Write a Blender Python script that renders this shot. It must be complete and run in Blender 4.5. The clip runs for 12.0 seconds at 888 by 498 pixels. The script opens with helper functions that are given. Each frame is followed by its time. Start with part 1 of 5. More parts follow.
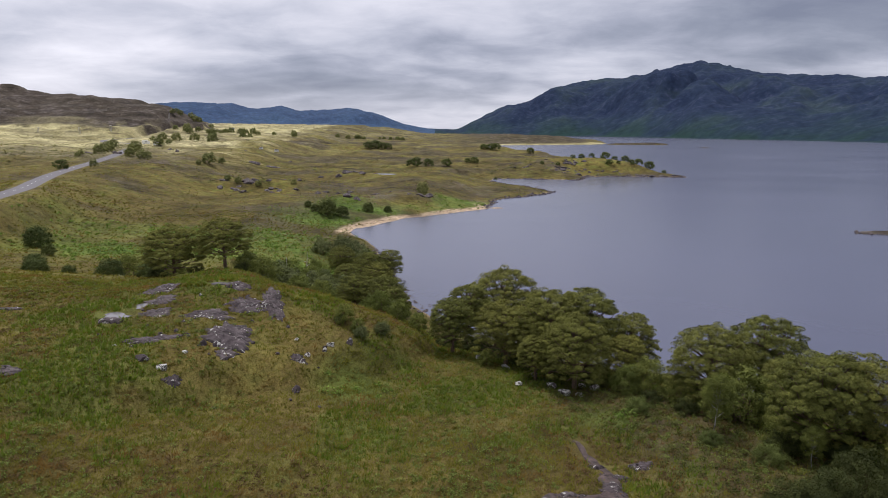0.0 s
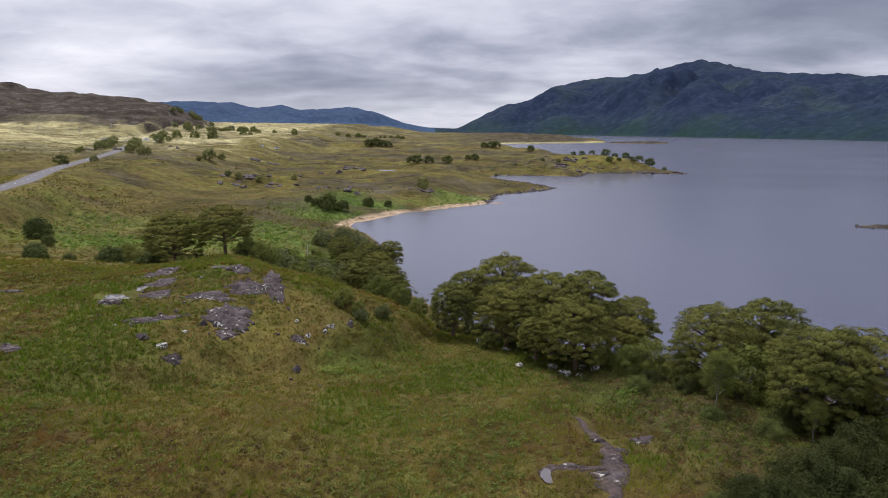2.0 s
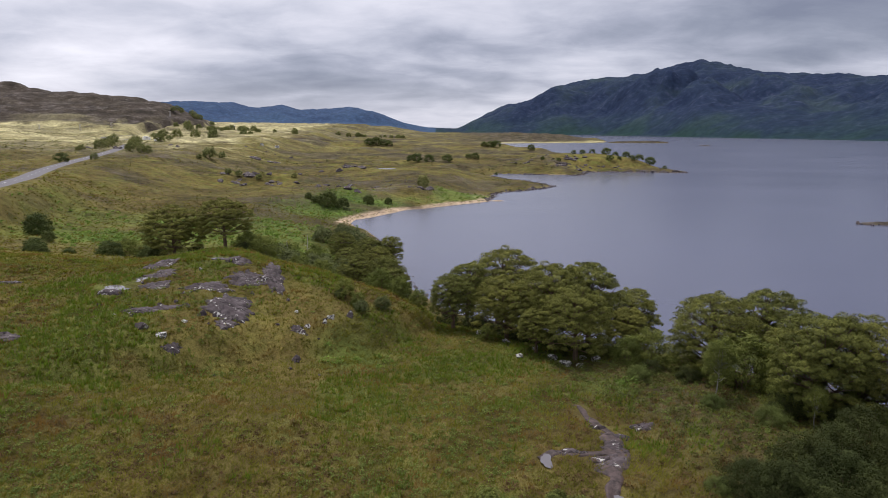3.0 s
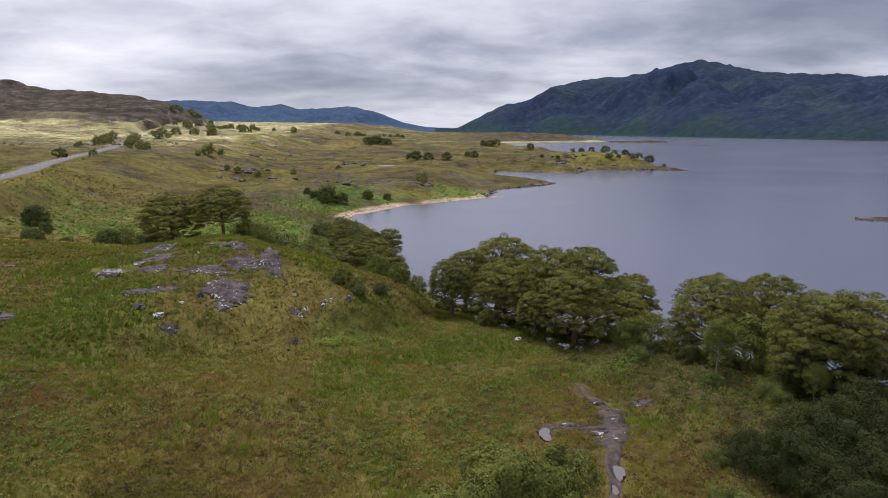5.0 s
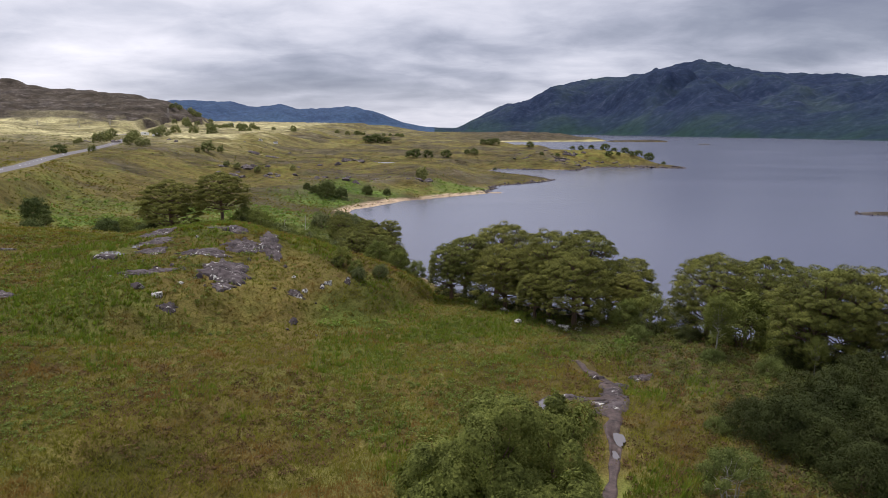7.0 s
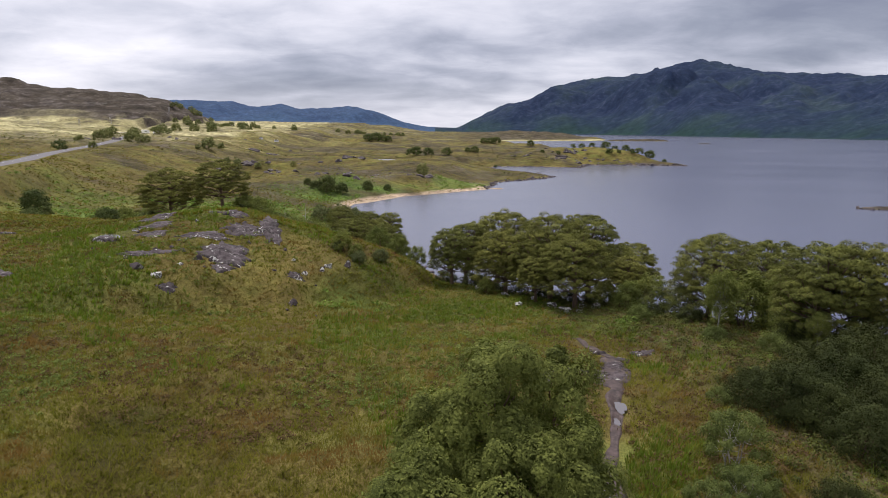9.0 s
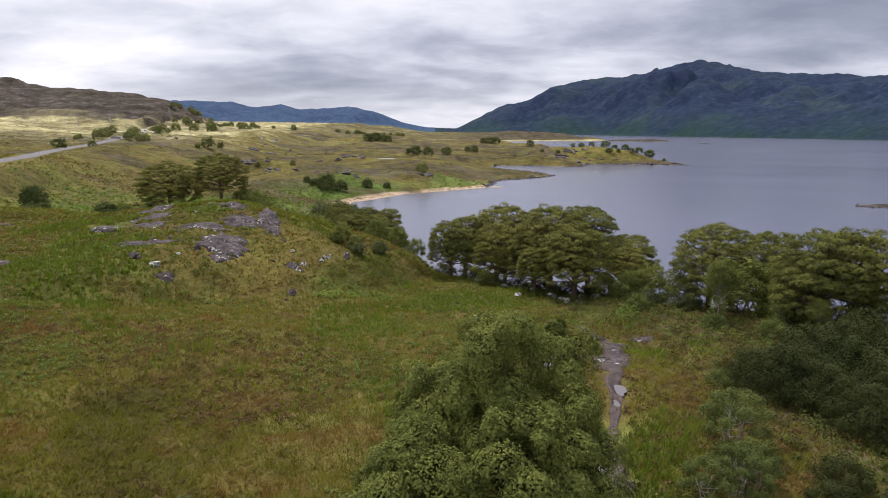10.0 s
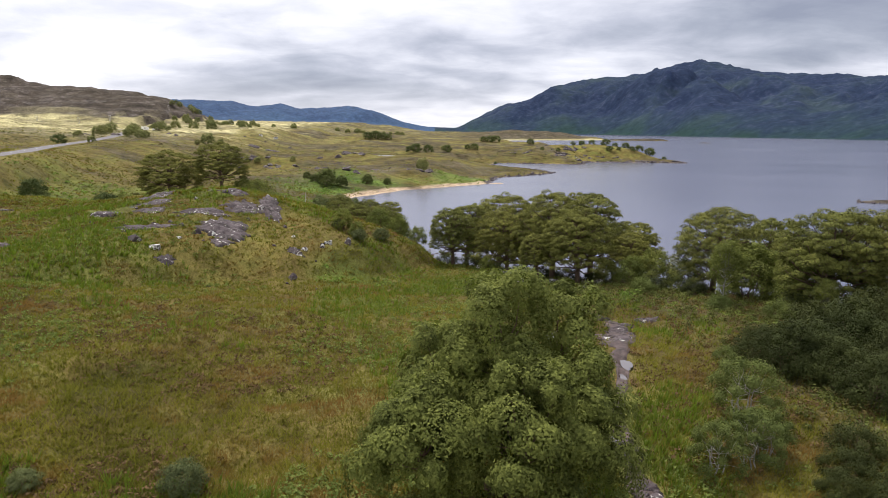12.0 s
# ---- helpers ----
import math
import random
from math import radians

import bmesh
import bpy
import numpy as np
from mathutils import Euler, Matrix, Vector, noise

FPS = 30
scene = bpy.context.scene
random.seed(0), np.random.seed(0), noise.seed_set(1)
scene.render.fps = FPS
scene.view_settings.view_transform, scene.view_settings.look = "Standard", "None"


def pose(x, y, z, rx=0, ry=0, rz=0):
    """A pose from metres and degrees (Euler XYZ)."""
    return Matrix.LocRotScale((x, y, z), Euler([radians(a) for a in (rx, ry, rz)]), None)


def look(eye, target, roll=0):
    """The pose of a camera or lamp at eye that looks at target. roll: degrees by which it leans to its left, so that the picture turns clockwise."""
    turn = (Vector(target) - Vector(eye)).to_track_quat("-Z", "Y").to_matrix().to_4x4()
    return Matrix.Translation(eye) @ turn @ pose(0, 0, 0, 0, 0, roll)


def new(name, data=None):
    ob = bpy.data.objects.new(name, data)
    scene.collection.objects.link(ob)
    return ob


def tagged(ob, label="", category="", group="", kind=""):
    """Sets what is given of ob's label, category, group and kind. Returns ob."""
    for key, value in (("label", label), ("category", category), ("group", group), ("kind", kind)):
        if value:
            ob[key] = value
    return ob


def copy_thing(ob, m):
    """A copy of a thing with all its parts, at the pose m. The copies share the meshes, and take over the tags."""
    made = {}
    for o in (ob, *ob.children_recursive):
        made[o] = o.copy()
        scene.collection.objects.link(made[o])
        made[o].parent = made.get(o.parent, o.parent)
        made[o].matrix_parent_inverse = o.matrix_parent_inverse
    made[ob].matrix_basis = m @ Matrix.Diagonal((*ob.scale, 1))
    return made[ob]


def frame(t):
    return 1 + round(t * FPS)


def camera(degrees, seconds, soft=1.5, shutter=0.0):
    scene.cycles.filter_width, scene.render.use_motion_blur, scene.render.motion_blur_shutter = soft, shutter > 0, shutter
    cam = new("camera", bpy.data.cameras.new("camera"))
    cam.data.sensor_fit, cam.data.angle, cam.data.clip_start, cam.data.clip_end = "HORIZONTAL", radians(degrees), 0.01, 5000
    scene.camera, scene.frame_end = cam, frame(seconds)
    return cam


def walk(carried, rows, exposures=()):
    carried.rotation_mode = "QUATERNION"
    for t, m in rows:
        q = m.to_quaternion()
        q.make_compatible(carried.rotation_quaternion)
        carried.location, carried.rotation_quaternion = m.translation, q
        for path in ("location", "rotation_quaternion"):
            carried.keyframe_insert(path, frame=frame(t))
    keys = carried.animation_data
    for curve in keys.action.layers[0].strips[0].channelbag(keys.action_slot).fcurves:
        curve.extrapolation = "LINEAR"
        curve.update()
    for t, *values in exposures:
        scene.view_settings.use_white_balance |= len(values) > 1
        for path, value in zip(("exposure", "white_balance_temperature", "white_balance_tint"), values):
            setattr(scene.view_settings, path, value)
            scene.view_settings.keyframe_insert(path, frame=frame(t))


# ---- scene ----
cam = camera(72.0, 12.0, 0.6)
PATH = [
    (0, (-0.052, 0.016, 29.492), (-0.091, 1.979, 29.111), 0.2),
    (0.5, (-0.082, 0.0, 29.096), (-0.121, 1.962, 28.713), 0.3),
    (1, (-0.079, -0.027, 28.687), (-0.118, 1.936, 28.305), 0.2),
    (1.5, (-0.08, -0.105, 28.284), (-0.12, 1.857, 27.9), 0.2),
    (2, (-0.066, -0.194, 27.867), (-0.106, 1.768, 27.484), 0.2),
    (2.5, (-0.07, -0.266, 27.448), (-0.11, 1.696, 27.065), 0.3),
    (3, (-0.035, -0.256, 26.998), (-0.076, 1.706, 26.615), 0.2),
    (5, (0.01, -0.359, 25.471), (-0.028, 1.603, 25.088), 0.3),
    (5.5, (0.059, -0.305, 25.065), (0.021, 1.657, 24.682), 0.2),
    (6, (0.049, -0.347, 24.708), (0.012, 1.616, 24.324), 0.3),
    (6.5, (0.042, -0.435, 24.256), (0.005, 1.528, 23.873), 0.3),
    (7, (0.04, -0.539, 23.843), (0.003, 1.424, 23.46), 0.3),
    (9, (0.067, -0.641, 22.275), (0.028, 1.322, 21.892), 0.3),
    (9.5, (0.085, -0.658, 21.841), (0.047, 1.305, 21.459), 0.3),
    (10, (0.114, -0.699, 21.391), (0.076, 1.264, 21.01), 0.3),
    (10.5, (0.101, -0.742, 21.019), (0.063, 1.221, 20.637), 0.3),
    (11, (0.102, -0.769, 20.68), (0.065, 1.194, 20.298), 0.4),
    (11.5, (0.052, -0.749, 20.342), (0.015, 1.214, 19.96), 0.4),
    (12, (-0.087, -0.576, 20.094), (-0.124, 1.386, 19.712), 0.4),
]
walk(cam, [(t, look(eye, target, roll)) for t, eye, target, roll in PATH], [(0, -0.15, 6200, 18), (7, -0.03, 6250, 18), (10, 0.14, 6350, 17), (12, 0.38, 6450, 15)])

# ---- light ----
SUN_AZ, SUN_EL = radians(-34), radians(66)      # bearing from straight ahead (left: minus), height
sun = new("sun", bpy.data.lights.new("sun", "SUN"))
sun.data.energy, sun.data.angle, sun.data.color = 2.8, radians(10), (1.0, 0.95, 0.86)
sun_dir = Vector((math.sin(SUN_AZ) * math.cos(SUN_EL), math.cos(SUN_AZ) * math.cos(SUN_EL), math.sin(SUN_EL)))
sun.matrix_world = look(sun_dir * 100, (0, 0, 0))


class Nodes:
    """A short way to write node trees."""

    def __init__(self, tree):
        self.tree = tree

    def add(self, kind, inputs=(), **props):
        n = self.tree.nodes.new(kind)
        for k, v in props.items():
            setattr(n, k, v)
        for k, v in dict(inputs).items():
            s = n.inputs[k]
            if isinstance(v, bpy.types.NodeSocket):
                self.tree.links.new(v, s)
            else:
                s.default_value = v
        return n

    def math(self, op, a, b=0.0, clamp=False):
        return self.add("ShaderNodeMath", {0: a, 1: b}, operation=op, use_clamp=clamp).outputs[0]

    def noise(self, vec, scale, detail=4.0, rough=0.55, distortion=0.0):
        return self.add("ShaderNodeTexNoise", {"Vector": vec, "Scale": scale, "Detail": detail, "Roughness": rough, "Distortion": distortion}).outputs["Fac"]

    def ramp(self, fac, *stops):
        n = self.add("ShaderNodeValToRGB", {"Fac": fac})
        e = n.color_ramp.elements
        while len(e) < len(stops):
            e.new(0.5)
        for el, (p, c) in zip(e, stops):
            el.position = p
            el.color = (*c, 1) if isinstance(c, tuple) else (c, c, c, 1)
        return n.outputs["Color"]

    def mix(self, fac, a, b, kind="MIX"):
        n = self.tree.nodes.new("ShaderNodeMix")
        n.data_type, n.blend_type = "RGBA", kind
        for k, v in ((0, fac), (6, a), (7, b)):
            if isinstance(v, bpy.types.NodeSocket):
                self.tree.links.new(v, n.inputs[k])
            else:
                n.inputs[k].default_value = (*v, 1) if isinstance(v, tuple) and len(v) == 3 else v
        return n.outputs[2]

    def vec(self, op, a, b=(0, 0, 0)):
        return self.add("ShaderNodeVectorMath", {0: a, 1: b}, operation=op).outputs[0]


# overcast sky: long banks of cloud, with a clear Nishita sky behind them
world = bpy.data.worlds.new("sky")
scene.world = world
world.use_nodes = True
world.node_tree.nodes.clear()
W = Nodes(world.node_tree)
d = W.add("ShaderNodeTexCoord").outputs["Generated"]
xyz = W.add("ShaderNodeSeparateXYZ", {0: d}).outputs
up = W.math("MAXIMUM", xyz[2], 0.0)
lift = W.math("ADD", up, 0.17)
layer = W.vec("MULTIPLY", W.vec("DIVIDE", d, W.add("ShaderNodeCombineXYZ", {0: lift, 1: lift, 2: 1.0}).outputs[0]), (1.0, 1.0, 0.0))
big = W.noise(W.vec("ADD", W.vec("MULTIPLY", layer, (0.62, 0.78, 1.0)), (3.1, 0.35, 0.0)), 1.0, 3.0, 0.5, 0.3)
fine = W.noise(W.vec("MULTIPLY", layer, (2.3, 2.6, 1.0)), 1.0, 6.0, 0.58, 0.3)
amount = W.math("ADD", W.math("MULTIPLY", big, 0.70), W.math("MULTIPLY", fine, 0.30))
thin = W.add("ShaderNodeVectorMath", {0: d, 1: (-0.44, 0.866, 0.235)}, operation="DOT_PRODUCT").outputs["Value"]
thin = W.math("MULTIPLY", W.math("SUBTRACT", thin, 0.968, True), 2.8)
sunward = W.add("ShaderNodeVectorMath", {0: d, 1: tuple(sun_dir)}, operation="DOT_PRODUCT").outputs["Value"]
sunward = W.math("MULTIPLY", W.math("SUBTRACT", sunward, 0.45, True), 0.70)
heavy = W.add("ShaderNodeVectorMath", {0: d, 1: (0.62, 0.74, 0.26)}, operation="DOT_PRODUCT").outputs["Value"]
heavy = W.math("MULTIPLY", W.math("SUBTRACT", heavy, 0.82, True), 0.42)
amount = W.math("SUBTRACT", W.math("ADD", W.math("ADD", amount, thin), sunward), heavy)
cloud = W.ramp(amount, (0.30, (0.25, 0.28, 0.35)), (0.38, (0.345, 0.380, 0.445)), (0.45, (0.465, 0.497, 0.565)), (0.53, (0.655, 0.684, 0.738)), (0.64, (0.90, 0.912, 0.940)), (0.80, (1.25, 1.25, 1.25)))
glow = W.math("SUBTRACT", 1.0, W.math("MULTIPLY", W.math("ABSOLUTE", W.math("SUBTRACT", up, 0.03)), 18.0), True)
cloud = W.mix(W.math("MULTIPLY", glow, 0.35), cloud, (0.76, 0.78, 0.81))
sky = W.add("ShaderNodeTexSky", sky_type="NISHITA", sun_disc=False, sun_elevation=SUN_EL, sun_rotation=SUN_AZ)
both = W.mix(0.93, W.mix(1.0, sky.outputs[0], (0.1, 0.1, 0.1), "MULTIPLY"), cloud)
bg = W.add("ShaderNodeBackground", {"Color": both, "Strength": 1.0})
W.tree.links.new(bg.outputs[0], W.add("ShaderNodeOutputWorld").inputs[0])


# ---- materials ----
def material(name):
    m = bpy.data.materials.new(name)
    m.use_nodes = True
    N = Nodes(m.node_tree)
    b = m.node_tree.nodes["Principled BSDF"]
    N.pos = N.add("ShaderNodeNewGeometry").outputs["Position"]
    N.island = m.node_tree.nodes["Geometry"].outputs["Random Per Island"]
    N.any = N.add("ShaderNodeObjectInfo").outputs["Random"]
    return m, N, b


def finish(N, b, colour, rough=0.9, bump=None, strength=0.5, distance=0.05, spec=0.25):
    N.tree.links.new(colour, b.inputs["Base Color"])
    if isinstance(rough, bpy.types.NodeSocket):
        N.tree.links.new(rough, b.inputs["Roughness"])
    else:
        b.inputs["Roughness"].default_value = rough
    b.inputs["Specular IOR Level"].default_value = spec
    if bump is not None:
        n = N.add("ShaderNodeBump", {"Height": bump, "Strength": strength, "Distance": distance})
        N.tree.links.new(n.outputs[0], b.inputs["Normal"])


def ground_material():
    m, N, b = material("moor_ground")
    cover_node = N.add("ShaderNodeAttribute", attribute_name="cover").outputs
    cover = cover_node["Color"]
    c = N.add("ShaderNodeSeparateColor", {0: cover}).outputs
    broad = N.noise(N.pos, 0.018, 4.0, 0.6)
    mid = N.noise(N.pos, 0.16, 6.0, 0.65)
    small = N.noise(N.pos, 1.7, 6.0, 0.7)
    tuft = N.noise(N.pos, 9.0, 4.0, 0.7)
    patch = N.noise(N.pos, 0.055, 7.0, 0.68)
    moor = N.ramp(mid, (0.30, (0.082, 0.076, 0.020)), (0.45, (0.140, 0.108, 0.032)), (0.55, (0.148, 0.134, 0.034)), (0.72, (0.118, 0.142, 0.028)))
    brown = N.ramp(small, (0.35, (0.058, 0.043, 0.022)), (0.65, (0.120, 0.084, 0.038)))
    col = N.mix(N.math("MULTIPLY", N.ramp(broad, (0.42, 0.0), (0.62, 1.0)), 0.6), moor, brown)
    col = N.mix(N.math("MULTIPLY", N.ramp(small, (0.45, 0.0), (0.7, 1.0)), 0.4), col, (0.120, 0.118, 0.028))
    # Pale grass tone, brightened to paint sunlight on the far field.
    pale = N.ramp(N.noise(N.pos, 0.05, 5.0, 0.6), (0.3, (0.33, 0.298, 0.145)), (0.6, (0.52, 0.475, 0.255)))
    heath = N.ramp(N.noise(N.vec("MULTIPLY", N.pos, (0.6, 0.6, 2.0)), 0.09, 8.0, 0.74), (0.35, (0.026, 0.021, 0.018)), (0.52, (0.056, 0.045, 0.038)), (0.64, (0.115, 0.100, 0.095)))
    col = N.mix(N.math("MULTIPLY", cover_node["Alpha"], 0.92), col, heath)
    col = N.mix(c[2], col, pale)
    green = N.ramp(small, (0.3, (0.070, 0.118, 0.022)), (0.7, (0.150, 0.228, 0.044)))
    col = N.mix(c[1], col, green)
    sand = N.ramp(N.noise(N.pos, 0.8, 8.0, 0.7), (0.3, (0.30, 0.22, 0.14)), (0.7, (0.55, 0.43, 0.30)))
    col = N.mix(c[0], col, sand)
    col = N.mix(1.0, col, N.ramp(patch, (0.32, 0.46), (0.50, 0.98), (0.68, 1.36)), "MULTIPLY")
    speckle = N.noise(N.pos, 0.42, 8.0, 0.75)
    col = N.mix(1.0, col, N.ramp(speckle, (0.34, 0.55), (0.50, 1.0), (0.66, 1.32)), "MULTIPLY")
    col = N.mix(1.0, col, N.ramp(tuft, (0.25, 0.62), (0.75, 1.38)), "MULTIPLY")
    relief = N.math("ADD", small, N.math("MULTIPLY", tuft, 0.35))
    finish(N, b, col, 0.95, relief, 0.9, 0.35, 0.1)
    return m


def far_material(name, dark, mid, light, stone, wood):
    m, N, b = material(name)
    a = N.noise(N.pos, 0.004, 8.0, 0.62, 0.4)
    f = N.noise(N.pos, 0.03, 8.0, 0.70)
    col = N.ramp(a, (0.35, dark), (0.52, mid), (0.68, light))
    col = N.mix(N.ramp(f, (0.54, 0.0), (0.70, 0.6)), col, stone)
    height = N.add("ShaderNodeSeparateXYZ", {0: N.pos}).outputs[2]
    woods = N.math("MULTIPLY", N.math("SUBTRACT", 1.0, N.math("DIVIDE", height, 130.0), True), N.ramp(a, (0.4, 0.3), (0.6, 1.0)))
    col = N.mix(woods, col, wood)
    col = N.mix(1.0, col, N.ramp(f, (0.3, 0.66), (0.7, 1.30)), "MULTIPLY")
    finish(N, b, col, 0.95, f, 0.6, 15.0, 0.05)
    return m


def water_material(deep=(0.060, 0.066, 0.104), calm=0.15, wave=0.04, name="loch_water"):
    m, N, b = material(name)
    v = N.vec("MULTIPLY", N.pos, (1.0, 0.6, 1.0))
    w = N.math("ADD", N.noise(v, 0.9, 5.0, 0.6), N.math("MULTIPLY", N.noise(v, 0.12, 4.0, 0.6), 2.0))
    gust = N.noise(N.vec("MULTIPLY", N.pos, (0.35, 1.0, 1.0)), 0.02, 4.0, 0.6)
    rough = N.math("ADD", N.math("MULTIPLY", gust, 0.8 * calm), calm)
    b.inputs["IOR"].default_value = 1.40
    finish(N, b, N.mix(gust, deep, tuple(1.5 * c for c in deep)), rough, w, wave, 0.25, 0.5)
    return m


def rock_material(name="lichened_sandstone", lichen=0.560):
    m, N, b = material(name)
    o = N.add("ShaderNodeTexCoord").outputs["Object"]
    big = N.noise(N.pos, 0.7, 6.0, 0.65)
    spots = N.noise(N.pos, 3.2, 7.0, 0.7)
    col = N.ramp(big, (0.3, (0.034, 0.026, 0.028)), (0.5, (0.074, 0.058, 0.061)), (0.7, (0.130, 0.108, 0.110)))
    crust = N.math("ADD", N.math("MULTIPLY", spots, 0.6), N.math("MULTIPLY", N.noise(N.pos, 0.9, 5.0, 0.7), 0.4))
    col = N.mix(N.ramp(crust, (lichen, 0.0), (lichen + 0.045, 0.9)), col, (0.52, 0.51, 0.47))
    crack = N.math("ABSOLUTE", N.math("SUBTRACT", N.noise(N.vec("MULTIPLY", N.pos, (1.0, 2.2, 1.0)), 0.55, 5.0, 0.6, 0.4), 0.5))
    col = N.mix(N.ramp(crack, (0.006, 0.85), (0.022, 0.0)), col, (0.020, 0.018, 0.015))
    col = N.mix(N.math("MULTIPLY", N.ramp(spots, (0.30, 1.0), (0.42, 0.0)), 0.7), col, (0.035, 0.032, 0.03))
    finish(N, b, col, 0.75, N.math("ADD", big, N.math("MULTIPLY", spots, 0.5)), 0.9, 0.14, 0.22)
    return m


def leaf_material(name, dark, light, scale=0.6, translucent=0.12, third=None, speck=0.42):
    m, N, b = material(name)
    n = N.noise(N.pos, scale, 3.0, 0.6)
    fac = N.math("ADD", N.math("MULTIPLY", n, 0.96 - 0.5 * speck), N.math("MULTIPLY", N.island, speck))
    col = N.ramp(fac, (0.25, dark), (0.85, light))
    if third:
        other = N.noise(N.pos, scale * 1.7, 4.0, 0.65)
        col = N.mix(N.ramp(other, (0.51, 0.0), (0.62, 0.85)), col, third)
    col = N.mix(1.0, col, N.ramp(N.any, (0.0, (0.86, 0.88, 0.86)), (1.0, (1.12, 1.06, 1.0))), "MULTIPLY")
    finish(N, b, col, 0.75, spec=0.08)
    t = N.add("ShaderNodeBsdfTranslucent", {"Color": N.mix(1.0, col, (1.1, 1.25, 0.7), "MULTIPLY")})
    mixer = N.add("ShaderNodeMixShader", {0: translucent, 1: b.outputs[0], 2: t.outputs[0]})
    N.tree.links.new(mixer.outputs[0], N.tree.nodes["Material Output"].inputs[0])
    return m


def bark_material(name, low, high, scale=6.0):
    m, N, b = material(name)
    v = N.vec("MULTIPLY", N.add("ShaderNodeTexCoord").outputs["Object"], (1, 1, 0.35))
    n = N.noise(v, scale, 6.0, 0.7)
    finish(N, b, N.ramp(n, (0.3, low), (0.7, high)), 0.9, n, 0.8, 0.03, 0.2)
    return m


def plain_material(name, colour, rough=0.7, vary=0.25, scale=3.0, spec=0.3):
    m, N, b = material(name)
    n = N.noise(N.pos, scale, 6.0, 0.65)
    lo, hi = tuple(c * (1 - vary) for c in colour), tuple(c * (1 + vary) for c in colour)
    finish(N, b, N.ramp(n, (0.3, lo), (0.7, hi)), rough, n, 0.3, 0.02, spec)
    return m


# The blue of distance haze is put into these base colours.
FAR = far_material("haze_blue_mountain_side", (0.016, 0.027, 0.060), (0.022, 0.036, 0.069), (0.034, 0.054, 0.068), (0.048, 0.055, 0.084), (0.018, 0.042, 0.038))
BLUE = far_material("haze_blue_far_hills", (0.042, 0.068, 0.130), (0.046, 0.078, 0.142), (0.056, 0.092, 0.155), (0.054, 0.094, 0.170), (0.044, 0.084, 0.146))
GROUND, WATER, ROCK, PALE_ROCK = ground_material(), water_material(), rock_material(), rock_material("pale_lichened_rock", 0.44)
NEEDLES = leaf_material("pine_needles", (0.028, 0.034, 0.010), (0.225, 0.232, 0.054), 0.9, 0.06, None, 0.30)
LEAVES = leaf_material("birch_leaves", (0.032, 0.044, 0.011), (0.232, 0.262, 0.066), 0.9, 0.22, None, 0.32)
# Dark green willow leaves, darkened further in colour to carry the thicket's shade.
SCRUB = leaf_material("shade_toned_willow_leaves", (0.015, 0.021, 0.007), (0.062, 0.076, 0.022), 0.7, 0.06, None, 0.28)
GRASS = leaf_material("moor_grass", (0.072, 0.080, 0.011), (0.200, 0.188, 0.026), 0.20, 0.28, (0.172, 0.096, 0.030), 0.34)
MYRTLE = leaf_material("bog_myrtle_leaves", (0.064, 0.094, 0.022), (0.185, 0.232, 0.062), 0.3, 0.25)
BRACKEN = leaf_material("bracken_fronds", (0.080, 0.132, 0.026), (0.200, 0.290, 0.060), 0.4, 0.3)
HEATHER = leaf_material("heather_sprigs", (0.070, 0.044, 0.022), (0.185, 0.115, 0.055), 0.3, 0.1)
RUSH = leaf_material("rush_blades", (0.080, 0.118, 0.015), (0.185, 0.245, 0.038), 0.3, 0.35)
BUSHLEAF = leaf_material("bush_leaves", (0.032, 0.048, 0.015), (0.120, 0.145, 0.044), 0.4)
SAPLING = leaf_material("sapling_leaves", (0.042, 0.060, 0.017), (0.150, 0.182, 0.054), 0.6, 0.2)
# Yellow-green leaves of far bushes, colour lightened to stand for haze.
FARLEAF = leaf_material("haze_pale_leaves", (0.085, 0.100, 0.034), (0.220, 0.235, 0.085), 0.3, 0.1)
GREYLEAF = leaf_material("grey_willow_leaves", (0.046, 0.060, 0.024), (0.150, 0.172, 0.070), 0.5)
# Base colour lightened so the pools carry the sky's reflection.
POOL = water_material((0.105, 0.098, 0.104), 0.03, 0.04, "sky_toned_bog_water")
BANK = leaf_material("bank_scrub_leaves", (0.030, 0.040, 0.011), (0.098, 0.118, 0.030), 0.5, 0.1, (0.090, 0.056, 0.024))
MOOR = leaf_material("moor_heather", (0.060, 0.060, 0.022), (0.135, 0.125, 0.046), 0.1, 0.15, (0.085, 0.105, 0.032))
BARK = bark_material("pine_bark", (0.055, 0.040, 0.032), (0.20, 0.13, 0.09))
PALE_BARK = bark_material("birch_bark", (0.10, 0.09, 0.08), (0.50, 0.48, 0.44), 4.0)
ASPHALT = plain_material("worn_asphalt", (0.135, 0.13, 0.14), 0.85)
PAINT = plain_material("road_paint", (0.72, 0.72, 0.70), 0.7, 0.1)
PEAT = plain_material("wet_peaty_rock", (0.060, 0.042, 0.038), 0.62, 0.8, 2.6, 0.25)
WOOD = plain_material("grey_weathered_wood", (0.42, 0.40, 0.37), 0.85)
WHITE = plain_material("white_paint", (0.78, 0.78, 0.76), 0.6, 0.06)
SLATE = plain_material("dark_slate", (0.10, 0.10, 0.11), 0.7)
GLASS = plain_material("dark_window_glass", (0.03, 0.035, 0.04), 0.08, 0.1, 3.0, 0.5)
RUBBER = plain_material("black_rubber", (0.025, 0.025, 0.025), 0.85)


